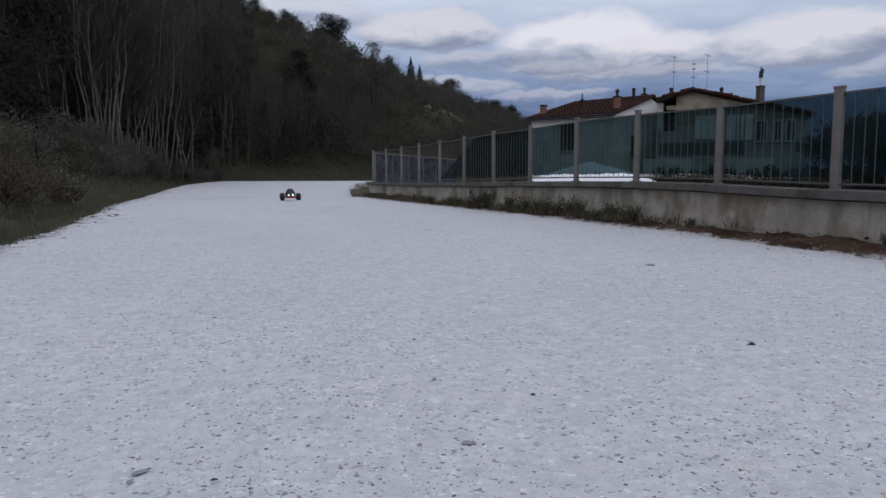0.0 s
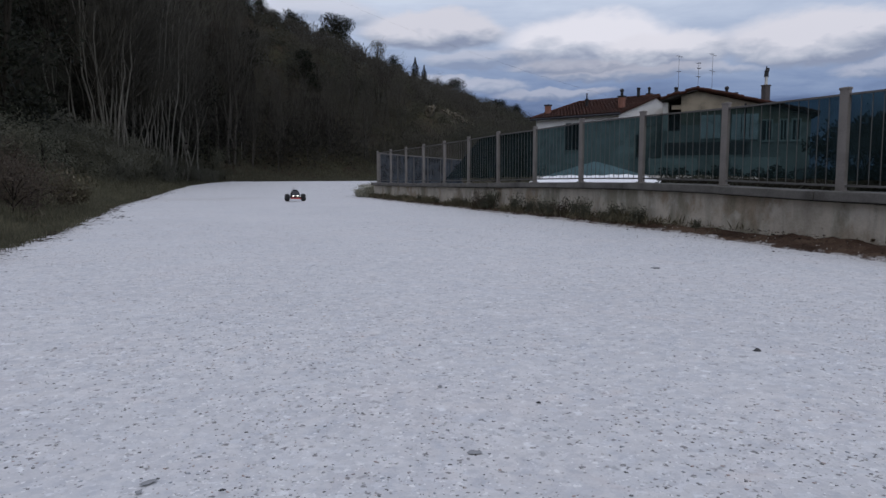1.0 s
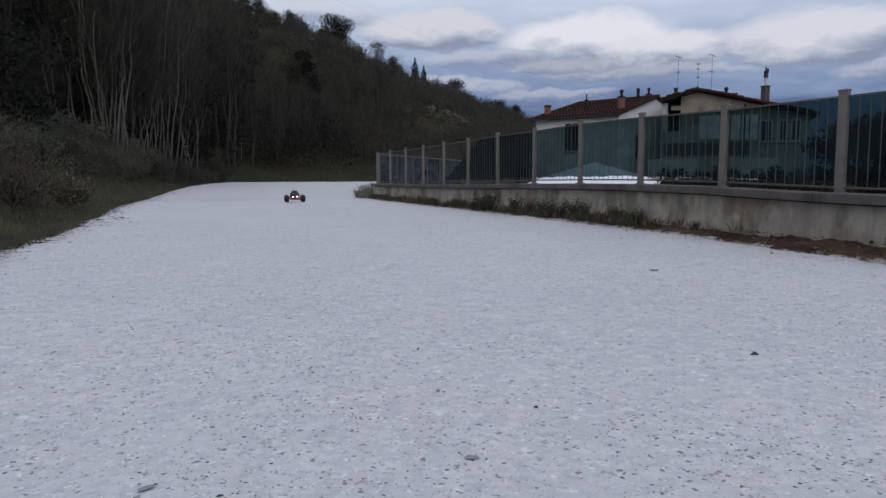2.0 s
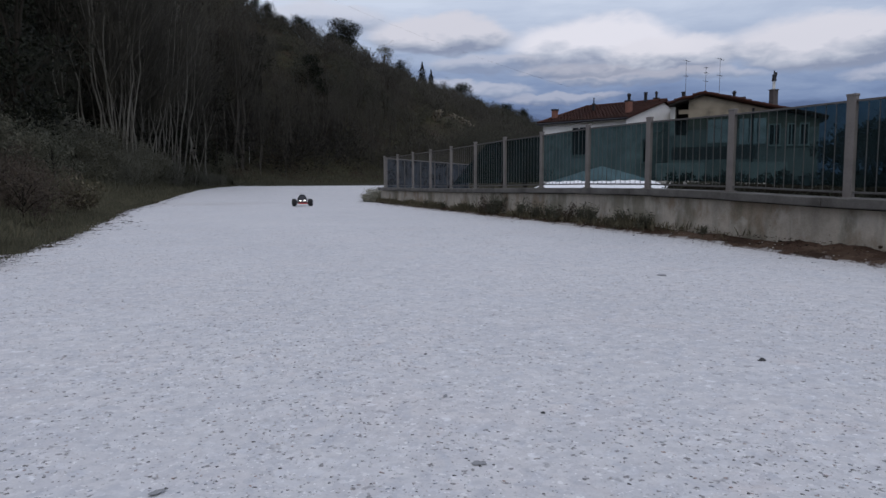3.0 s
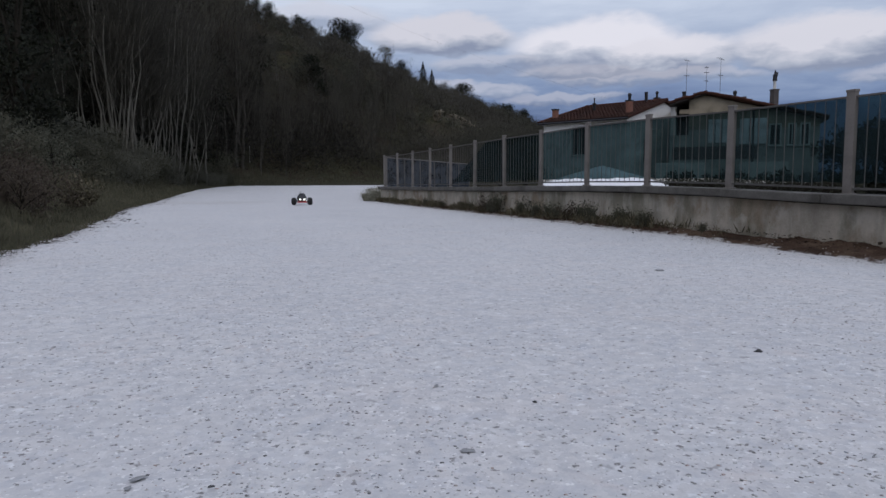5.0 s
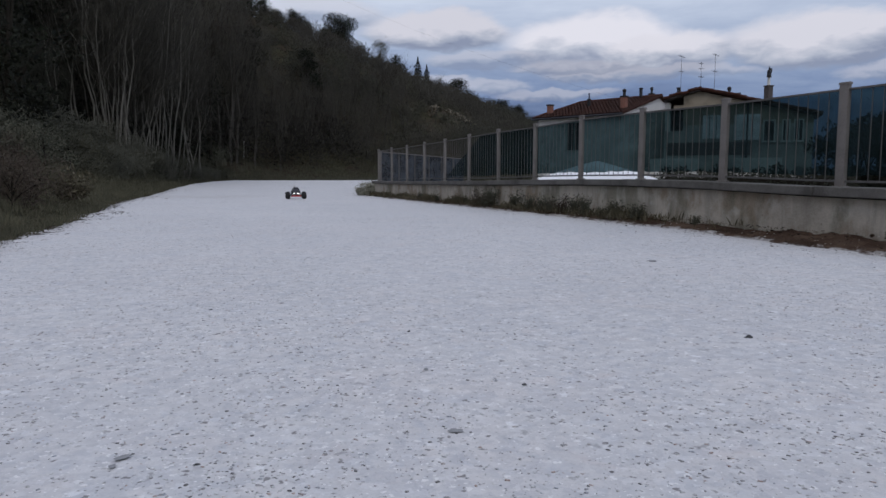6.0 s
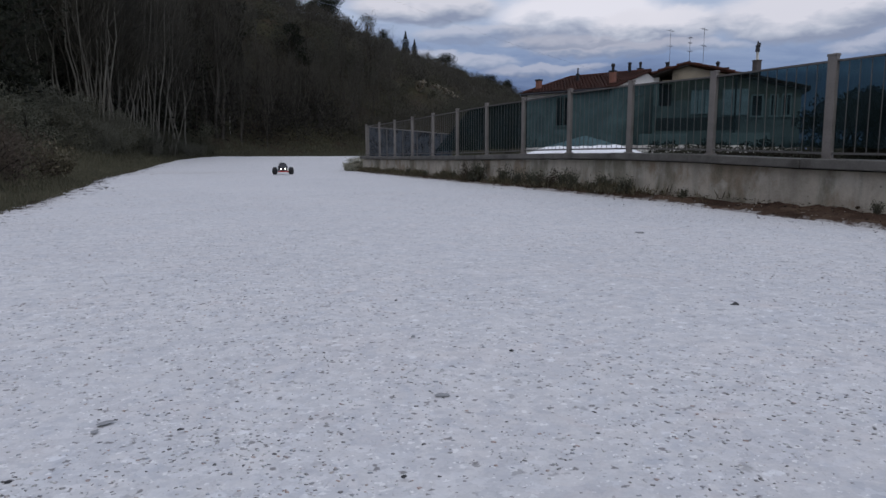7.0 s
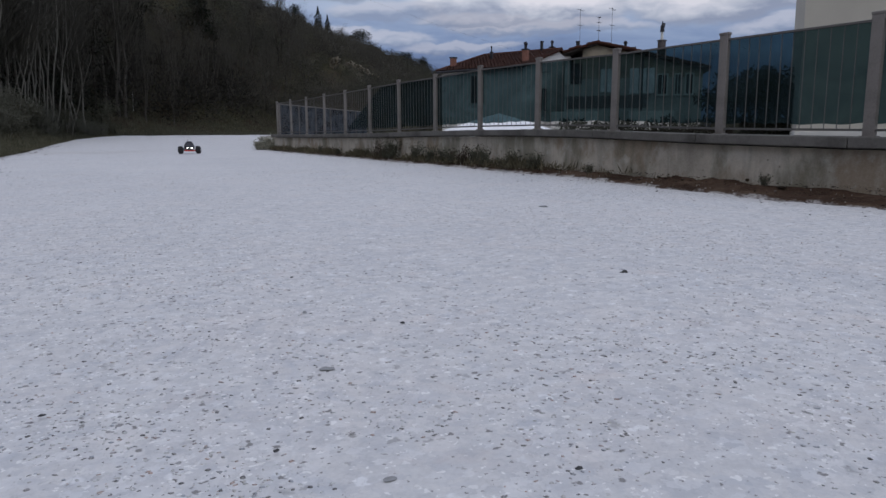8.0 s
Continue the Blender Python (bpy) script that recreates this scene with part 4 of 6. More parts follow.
def blades(centres, dirs, lengths, widths, rng):
    """Thin pointed quads, one island each: twigs, leaves or grass."""
    n = len(centres)
    dirs = dirs / np.linalg.norm(dirs, axis=1)[:, None]
    side = np.cross(dirs, rng.normal(size=(n, 3)))
    side /= np.linalg.norm(side, axis=1)[:, None]
    half = side * widths[:, None] / 2
    tip = centres + dirs * lengths[:, None]
    mid = centres + dirs * lengths[:, None] * 0.45
    v = np.stack([centres, mid + half, tip, mid - half], 1).reshape(-1, 3)
    f = np.arange(4 * n).reshape(n, 4)
    return v, f


def quick_mesh(name, verts, quads, material):
    me = bpy.data.meshes.new(name)
    n, m = len(verts), len(quads)
    me.vertices.add(n)
    me.vertices.foreach_set("co", np.asarray(verts, np.float32).ravel())
    me.loops.add(m * 4)
    me.loops.foreach_set("vertex_index", np.asarray(quads, np.int32).ravel())
    me.polygons.add(m)
    me.polygons.foreach_set("loop_start", np.arange(0, m * 4, 4, dtype=np.int32))
    me.update(calc_edges=True)
    me.validate()
    me.materials.append(material)
    return me


def bare_tree(seed, height, radius, twig_count, label, bark, lean=0.04, fork=0.35, stems=1):
    """A slender leafless tree, often with several stems from one stool: trunks, rising limbs and a haze of twigs."""
    rng = np.random.default_rng(seed)
    base = thing("bare_tree", pose(0, 0, 0), label, "tree", "bare trees at the wood's edge")
    ends = []
    limb_v, limb_f = [], []
    steps = 9
    for stem in range(stems):
        verts, faces = [], []
        tall = height * rng.uniform(0.75, 1.05)
        thick = radius * rng.uniform(0.7, 1.15)
        foot = rng.normal(0, 0.22 if stems > 1 else 0.02, 2)
        drift = rng.normal(0, lean, 2) + foot * 0.42
        bend = rng.normal(0, 0.5, (steps, 2)).cumsum(0) * tall * 0.02
        line = [(foot[0] + drift[0] * tall * k / (steps - 1) + bend[k, 0] * (k > 0), foot[1] + drift[1] * tall * k / (steps - 1) + bend[k, 1] * (k > 0), tall * k / (steps - 1) - 0.3 * (k == 0)) for k in range(steps)]
        tube(line, [thick * (1 - 0.88 * k / (steps - 1)) + 0.006 for k in range(steps)], 7, verts, faces)
        mesh_object("trunk", verts, faces, bark, base, "", True)
        count = max(5, 13 // stems)
        for k in range(count):
            u = fork + (0.95 - fork) * (k + rng.random()) / count
            i = min(int(u * (steps - 1)), steps - 2)
            w = u * (steps - 1) - i
            p = np.array(line[i]) * (1 - w) + np.array(line[i + 1]) * w
            a = rng.uniform(0, 2 * math.pi)
            reach = tall * (0.12 + 0.18 * (1 - u)) * rng.uniform(0.7, 1.3)
            out = np.array((math.cos(a), math.sin(a), rng.uniform(0.9, 1.8)))
            pts = [p + out * reach * q * 0.7 + np.array((0, 0, 0.5)) * reach * q * q + rng.normal(0, 0.06, 3) * (q > 0) for q in (0, 0.35, 0.7, 1.0)]
            tube([tuple(q) for q in pts], [thick * 0.36 * (1 - u * 0.6), thick * 0.25, thick * 0.14, 0.005], 5, limb_v, limb_f)
            ends += [(pts[1], out), (pts[2], out), (pts[3], out)]
    mesh_object("branchwork", limb_v, limb_f, bark, base, "", True)
    pick = rng.integers(0, len(ends), twig_count)
    centres = np.array([ends[i][0] for i in pick]) + rng.normal(0, height * 0.035, (twig_count, 3))
    dirs = np.array([ends[i][1] for i in pick]) * (0.6, 0.6, 0.8) + rng.normal(0, 0.5, (twig_count, 3))
    v, f = blades(centres, dirs, rng.uniform(0.4, 1.3, twig_count), rng.uniform(0.010, 0.026, twig_count), rng)
    crown = new("crown", quick_mesh("crown", v, f, M_TWIG_SHADE if bark is M_BARK_DARK else M_TWIG))
    crown.parent = base
    return base


def leafy_tree(name, seed, height, spread, count, leaf, label, material, trunk_share=0.3, group="", flat=1.0):
    """A trunk with limbs and a crown of leaf tufts gathered in uneven clumps."""
    rng = np.random.default_rng(seed)
    base = thing(name, pose(0, 0, 0), label, "tree" if "tree" in name or "pine" in name else "shrub", group)
    verts, faces = [], []
    top = height * 0.8
    tube([(0, 0, -0.3), (0.03 * height, 0, top * 0.5), (0.0, 0.03 * height, top)], [height * 0.02, height * 0.013, 0.02], 7, verts, faces)
    clumps = []
    for k in range(16):
        a = rng.uniform(0, 2 * math.pi)
        r = spread * math.sqrt(rng.random()) * 0.8
        h = trunk_share * height + (height * (1 - trunk_share)) * rng.random() ** 0.8
        shrink = 1 - 0.55 * ((h - trunk_share * height) / (height * (1 - trunk_share))) ** 2
        c = np.array((math.cos(a) * r * shrink, math.sin(a) * r * shrink, h))
        clumps.append((c, spread * rng.uniform(0.24, 0.5)))
        if k < 9:
            tube([(0, 0, h * 0.45), tuple(c * (0.5, 0.5, 0.8)), tuple(c)], [height * 0.012, height * 0.007, 0.008], 5, verts, faces)
    mesh_object("trunk", verts, faces, M_BARK_DARK, base, "", True)
    pick = rng.integers(0, len(clumps), count)
    mid = np.array([clumps[i][0] for i in pick])
    size = np.array([clumps[i][1] for i in pick])
    away = rng.normal(size=(count, 3))
    away /= np.linalg.norm(away, axis=1)[:, None]
    rad = size * rng.random(count) ** 0.45
    centres = mid + away * rad[:, None] * (1, 1, 0.75 * flat)
    v, f = blades(centres, away + rng.normal(0, 0.7, (count, 3)) + (0, 0, 0.3), rng.uniform(0.6, 1.4, count) * leaf, rng.uniform(0.35, 0.7, count) * leaf, rng)
    crown = new("crown", quick_mesh("crown", v, f, material))
    crown.parent = base
    return base


def conifer(seed, height, label):
    rng = np.random.default_rng(seed)
    base = thing("conifer_tree", pose(0, 0, 0), label, "tree")
    verts, faces = [], []
    tube([(0, 0, -0.3), (0, 0, height * 0.5), (0, 0, height)], [height * 0.025, height * 0.014, 0.01], 6, verts, faces)
    mesh_object("trunk", verts, faces, M_BARK_DARK, base)
    count = 3000
    h = height * (0.04 + 0.96 * rng.random(count) ** 1.25)
    tier = np.floor(h / height * 9) / 9
    reach = height * 0.42 * (1.01 - h / height) ** 1.15 * rng.uniform(0.5, 1.1, count) * (0.8 + 0.3 * np.sin(tier * 40))
    a = rng.uniform(0, 2 * math.pi, count)
    r = reach * rng.random(count) ** 0.8
    centres = np.stack([np.cos(a) * r, np.sin(a) * r, h - r * 0.25], 1)
    dirs = np.stack([np.cos(a), np.sin(a), rng.uniform(-0.4, 0.4, count)], 1)
    v, f = blades(centres, dirs, height * (0.075 - 0.058 * h / height), height * (0.028 - 0.016 * h / height), rng)
    crown = new("crown", quick_mesh("crown", v, f, M_LEAF))
    crown.parent = base
    return base


def stand(ob, x, y, rz=0.0, s=1.0, sink=0.0):
    ob.matrix_basis = pose(x, y, float(land(x, y)) - sink, 0, 0, rz) @ Matrix.Diagonal((s, s, s, 1))
    return ob


def place_copy(ob, x, y, rz=0.0, s=1.0, sink=0.0):
    twin = copy_thing(ob, pose(x, y, float(land(x, y)) - sink, 0, 0, rz))
    twin.scale = (s, s, s)
    return twin


def bearing(az, r):
    """A place at that bearing from the road's axis and distance from the start."""
    return 0.29 + r * math.sin(radians(az)), 0.17 + r * math.cos(radians(az))


def wood_edge():
    rng = random.Random(21)
    pale = [bare_tree(31 + k, h, r * 0.9, 1500, "leafless tree with slender pale stems", M_BARK_PALE, lean, fork, stems)
            for k, (h, r, lean, fork, stems) in enumerate(((9.0, 0.050, 0.05, 0.35, 3), (8.0, 0.042, 0.08, 0.4, 4), (10, 0.058, 0.05, 0.35, 2), (6.0, 0.034, 0.13, 0.3, 4), (8.5, 0.048, 0.06, 0.45, 1)))]
    # same trees with the hillside's shade put into bark and twig colour
    dark = [bare_tree(131 + k, h, r, 900, "leafless tree with bark and twigs coloured dark for the shade", M_BARK_DARK, lean, fork, stems)
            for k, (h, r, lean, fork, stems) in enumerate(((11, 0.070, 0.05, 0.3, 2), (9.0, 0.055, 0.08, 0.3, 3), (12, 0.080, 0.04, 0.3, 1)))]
    grey = [bare_tree(231 + k, h, r, 900, "leafless grey tree at the foot of the hill", M_BARK_GREY, lean, fork, stems)
            for k, (h, r, lean, fork, stems) in enumerate(((9.0, 0.085, 0.05, 0.25, 2), (8.0, 0.070, 0.08, 0.25, 3), (10, 0.095, 0.05, 0.25, 1)))]
    grey_spots = [(3.0, 53), (4.4, 56), (5.4, 60), (6.9, 58), (7.8, 63), (9.0, 64), (10.8, 62), (12.0, 66), (13.6, 65), (8.6, 74), (6.2, 72), (14.0, 76), (4.6, 70), (2.0, 60), (16.4, 74)]
    grey_spots += [(1.4 + 0.62 * k + 0.3 * math.sin(k * 2.7), 54 + 0.75 * k + 5 * math.sin(k * 1.9)) for k in range(26)]
    pale_spots = [(-5.9, 33), (-5.3, 32.5), (-4.6, 33.5), (-4.2, 35), (-3.5, 34.5), (-2.8, 36), (-2.1, 37), (-1.3, 38.5), (-0.7, 40), (0.1, 42), (0.9, 43.5), (-7.9, 33), (-5.6, 35), (-3.9, 37), (-3.1, 38), (-1.8, 41), (-4.9, 32.6), (-4.4, 33.0), (-3.7, 33.6), (-2.5, 35.5), (-0.3, 40.5)]
    dark_spots = [(-8.0, 36), (-9.5, 36), (-11.0, 38), (-12.3, 38), (-6.0, 40), (-4.6, 42), (-2.9, 44), (-1.2, 47), (0.6, 50), (1.6, 52), (2.6, 55), (-7.4, 43), (-5.4, 46), (-10.4, 40), (-3.6, 50), (3.6, 58), (-12, 36),
                  (5.0, 62), (6.6, 63), (8.4, 66), (10.2, 68), (12.6, 70), (15.0, 73)]
    for kinds, spots in ((pale, pale_spots), (dark, dark_spots), (grey, grey_spots)):
        for k, (az, r) in enumerate(spots):
            x, y = bearing(az + rng.uniform(-0.25, 0.25), r)
            s = rng.uniform(0.8, 1.15) * (0.62 if az > 4 else 1.0)
            if k < len(kinds):
                stand(kinds[k], x, y, rng.uniform(0, 360), s)
            else:
                place_copy(kinds[k % len(kinds)], x, y, rng.uniform(0, 360), s)


def bank_shrubs():
    rng = random.Random(5)
    olive = leafy_tree("shrub", 41, 1.1, 1.1, 3400, 0.06, "olive-green scrubby bush on the road bank", M_SCRUB, 0.05, "bushes on the bank")
    russet = leafy_tree("shrub", 42, 1.0, 1.0, 3200, 0.054, "russet-brown dry bush on the road bank", M_RUSSET, 0.05, "bushes on the bank")
    grey = leafy_tree("shrub", 43, 1.2, 1.2, 3800, 0.054, "grey-green bush under the trees", M_WEED, 0.05, "bushes on the bank")
    kinds = [olive, russet, grey]
    spots = [(-11.4, 10.8, 1), (-12.5, 12.5, 1), (-10.4, 12.2, 1), (-12.0, 14.5, 1), (-9.6, 14, 0), (-11.0, 17, 0), (-8.4, 16.5, 1), (-12.5, 19, 2), (-9.6, 20.5, 2), (-7.4, 19.5, 0), (-6.2, 22, 2),
             (-8.6, 24, 2), (-5.0, 24.5, 0), (-11.2, 24, 2), (-4.0, 27, 2), (-6.6, 27, 2), (-3.0, 29.5, 0), (-4.9, 30.5, 2), (-2.0, 32, 2), (-1.2, 35, 0), (-0.2, 38, 2), (0.8, 41, 0),
             (-7.4, 30, 2), (-9.2, 29, 2), (1.6, 44, 2), (2.4, 47, 0), (3.4, 50, 2), (5.0, 54, 0), (-12.6, 16.5, 0), (-10.2, 18, 2), (-11.8, 21, 0), (-8.0, 21.5, 2), (-6.8, 24.5, 2), (-10.0, 26, 2)]
    used = set()
    for az, r, kind in spots:
        x, y = bearing(az - (math.degrees(1.25 / r) if r > 13.5 else 0.0), r)
        s = rng.uniform(0.75, 1.25) * (0.6 if r < 13.5 else 0.8 if r < 17 else 1.0)
        if kind not in used:
            used.add(kind)
            stand(kinds[kind], x, y, rng.uniform(0, 360), s, 0.05)
        else:
            place_copy(kinds[kind], x, y, rng.uniform(0, 360), s, 0.05)


def trunk_foot_shrubs():
    """A belt of soft grey scrub along the foot of the wood, in front of the stems."""
    rng = random.Random(15)
    kinds = [leafy_tree("shrub", 46, 1.25, 1.25, 3800, 0.06, "soft grey-olive bush in front of the bare stems", M_BANK, 0.04, "scrub in front of the wood"),
             leafy_tree("shrub", 47, 1.25, 1.15, 3600, 0.06, "dull olive bush in front of the bare stems", M_SCRUB, 0.04, "scrub in front of the wood")]
    spots = [(-9.3, 28, 1.5), (-8.3, 30, 1.3), (-7.3, 30, 1.55), (-6.4, 31, 1.6), (-5.5, 31.5, 1.65), (-4.8, 33, 1.6), (-4.0, 33.5, 1.55), (-3.2, 34.5, 1.4), (-2.4, 35.5, 1.25), (-1.6, 37, 1.1), (-0.7, 39, 1.0), (0.2, 40.5, 0.9), (1.0, 42.5, 0.8),
             (-6.9, 27, 1.2), (-5.8, 28, 1.25), (-4.7, 29.5, 1.15), (-3.6, 31.5, 1.0), (-7.8, 26, 1.2), (1.9, 45, 0.8), (2.8, 47.5, 0.7), (-10.4, 27, 1.3)]
    for k, (az, r, high) in enumerate(spots):
        x, y = bearing(az, r)
        s = high / 1.3 * rng.uniform(0.9, 1.1)
        kind = kinds[1 if k % 3 == 1 else 0]
        if k < 2:
            stand(kind, x, y, rng.uniform(0, 360), s, 0.05)
        else:
            place_copy(kind, x, y, rng.uniform(0, 360), s, 0.05)


def dark_evergreens():
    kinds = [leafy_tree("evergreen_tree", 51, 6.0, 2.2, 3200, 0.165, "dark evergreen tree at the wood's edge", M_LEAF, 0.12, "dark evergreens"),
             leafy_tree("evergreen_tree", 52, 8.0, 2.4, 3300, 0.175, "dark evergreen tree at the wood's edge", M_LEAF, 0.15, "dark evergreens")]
    spots = [(-11.4, 25), (-8.9, 33), (-12.6, 30), (-6.4, 46), (-9.6, 41), (-3.4, 50), (-0.6, 56), (-7.6, 37), (-5.0, 41), (-10.8, 33), (-2.0, 47), (0.6, 51), (-11.8, 42), (-8.4, 48), (-4.0, 58), (-12.8, 38), (-5, 55), (-11.0, 45), (-9.0, 46), (-7.0, 47), (-5.2, 48), (-3.0, 53), (-1.4, 53), (-12.4, 47), (-10, 52), (-6, 54), (0.4, 56), (5.1, 64), (4.3, 61), (8.9, 66)]
    rng = random.Random(6)
    front = leafy_tree("evergreen_tree", 53, 4.6, 2.0, 10000, 0.05, "grey-green feathery evergreen in front of the wood", M_THICKET, 0.08, "dark evergreens")
    for k, (az, r, s) in enumerate(((-12.6, 27, 1.0), (-10.9, 28.0, 1.0), (-9.4, 29.5, 0.7))):
        if k == 0:
            stand(front, *bearing(az, r), 0, s)
        else:
            place_copy(front, *bearing(az, r), 100 * k, s)
    for k, (az, r) in enumerate(spots):
        x, y = bearing(az, r)
        if k < 2:
            stand(kinds[k], x, y, rng.uniform(0, 360))
        else:
            place_copy(kinds[k % 2], x, y, rng.uniform(0, 360), rng.uniform(0.8, 1.0) if az > -1.6 else rng.uniform(0.9, 1.4) if k < 17 else rng.uniform(1.5, 1.9))


def skyline_trees():
    stand(leafy_tree("round_tree", 61, 5.0, 2.9, 11000, 0.18, "dark round-crowned tree on the ridge", M_LEAF, 0.02), *bearing(11.6, 98), 0, 1.0, 0.5)
    stand(leafy_tree("thin_tree", 62, 4.2, 1.8, 2400, 0.11, "sparse feathery tree on the ridge", M_SCRUB, 0.02), *bearing(14.7, 101), 0, 1.15, 0.3)
    stand(conifer(63, 5.4, "small dark conifer on the ridge"), *bearing(17.7, 120))
    stand(conifer(64, 4.6, "small dark conifer on the ridge"), *bearing(18.4, 121))
    stand(leafy_tree("umbrella_pine", 65, 3.6, 3.0, 8000, 0.15, "flat-topped dark pine on the ridge", M_LEAF, 0.02, flat=0.8), *bearing(20.9, 132), 0, 1.3, 0.5)
    stand(leafy_tree("round_tree", 66, 3.6, 2.2, 6000, 0.14, "dark bushy tree on the ridge", M_LEAF, 0.02), *bearing(8.6, 93), 0, 0.8, 0.8)


def ridge_saplings():
    """Small leafless trees against the sky."""
    kind = bare_tree(331, 3.4, 0.045, 420, "small leafless tree on the skyline", M_BARK_GREY, 0.08, 0.2, 3)
    for k, (az, r, s) in enumerate(((19.5, 123, 1.0), (19.1, 122, 0.8), (19.9, 126, 0.9), (16.9, 117, 0.7))):
        if k == 0:
            stand(kind, *bearing(az, r), 0, s, 0.2)
        else:
            place_copy(kind, *bearing(az, r), 80 * k, s, 0.2)


def ridge_bushes():
    rng = random.Random(17)
    dark = leafy_tree("ridge_bush", 161, 2.4, 1.4, 3600, 0.11, "small dark bushy tree on the skyline", M_LEAF, 0.03, "bushes along the skyline")
    thin = leafy_tree("ridge_bush", 162, 2.2, 1.2, 1300, 0.10, "thin straggly bush on the skyline", M_SCRUB, 0.05, "bushes along the skyline")
    spots = [(5.6, 90), (6.4, 91), (4.9, 88), (4.5, 89), (7.0, 92), (9.2, 94), (10.2, 96), (13.0, 99), (15.8, 106), (16.4, 110), (19.2, 122), (19.8, 124), (20.3, 128), (22.2, 140), (22.9, 142), (23.6, 146), (24.4, 150), (25.2, 155), (25.9, 160), (6.7, 91), (8.1, 93), (8.4, 93.5), (24.0, 148), (24.9, 152), (25.6, 157), (12.9, 99), (10.6, 97), (15.3, 104), (21.8, 138)]
    for k, (az, r) in enumerate(spots):
        kind = (dark, thin)[k % 2]
        x, y = bearing(az, r)
        if k < 2:
            stand(kind, x, y, rng.uniform(0, 360), rng.uniform(0.7, 1.3), 0.4)
        else:
            place_copy(kind, x, y, rng.uniform(0, 360), rng.uniform(1.3, 1.8) if az > 23.5 else rng.uniform(0.7, 1.4), 0.4)


def far_woods():
    """Scrub and bare woodland over the whole hillside, too dense to count."""
    rng = np.random.default_rng(77)
    n = 42000
    x = rng.uniform(-55, 150, n)
    y = rng.uniform(30, 230, n)
    s = foot_distance(x, y)
    r = np.hypot(x, y)
    az = np.degrees(np.arctan2(x, y))
    keep = (s > 2.5) & (s < 51) & (az > -16) & (az < 31) & (r > 36) & (rng.random(n) < np.clip(75 / r, 0, 1))
    for bx, by in BARE:  # nothing grows on the scar or just below it
        d = np.hypot(bx, by)
        out, over = (x * bx + y * by) / d - d, np.abs(x * by - y * bx) / d
        keep &= ~((out > -9) & (out < 1.2) & (over < 1.0))
    x, y, r, s = x[keep], y[keep], r[keep], s[keep]
    z = land(x, y)
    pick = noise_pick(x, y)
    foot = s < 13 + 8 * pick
    # the leafless foot wood wears twigs with shade put into their colour
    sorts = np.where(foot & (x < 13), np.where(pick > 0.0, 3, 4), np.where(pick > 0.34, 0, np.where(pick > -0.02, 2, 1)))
    for sort, name, label, mat, per, size0, up in ((3, "foot_thicket", "very dark evergreen thicket at the foot of the hill", M_LEAF, 150, 1.9, 0.3), (4, "foot_wood", "leafless wood at the foot of the hill, coloured dark for shade", M_TWIG_MID, 110, 1.7, 0.9), (0, "far_evergreens", "dark evergreen thicket on the hillside", M_THICKET, 165, 1.9, 0.3), (1, "far_wood", "dense leafless brown woodland on the hillside", M_TWIG, 90, 1.7, 0.9),
                                                   (2, "far_scrub", "dull olive scrub on the hillside", M_HILL, 112, 1.2, 0.4)):
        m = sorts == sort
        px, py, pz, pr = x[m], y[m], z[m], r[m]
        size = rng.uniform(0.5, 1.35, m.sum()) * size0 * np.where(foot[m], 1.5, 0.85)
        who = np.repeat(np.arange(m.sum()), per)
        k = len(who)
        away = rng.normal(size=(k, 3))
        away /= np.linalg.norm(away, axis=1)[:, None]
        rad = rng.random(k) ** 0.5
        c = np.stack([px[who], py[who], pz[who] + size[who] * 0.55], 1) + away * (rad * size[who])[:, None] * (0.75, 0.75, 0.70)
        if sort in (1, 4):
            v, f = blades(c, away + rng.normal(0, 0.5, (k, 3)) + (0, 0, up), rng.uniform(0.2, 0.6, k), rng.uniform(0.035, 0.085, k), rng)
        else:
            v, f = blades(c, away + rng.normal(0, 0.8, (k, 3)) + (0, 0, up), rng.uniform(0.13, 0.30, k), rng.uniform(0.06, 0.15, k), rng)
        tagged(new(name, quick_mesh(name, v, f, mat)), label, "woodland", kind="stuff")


def noise_pick(x, y):
    return np.array([noise.noise(Vector((a * 0.06, b * 0.06, 3.0))) + 0.5 * noise.noise(Vector((a * 0.25, b * 0.25, 7.0))) for a, b in zip(x, y)])


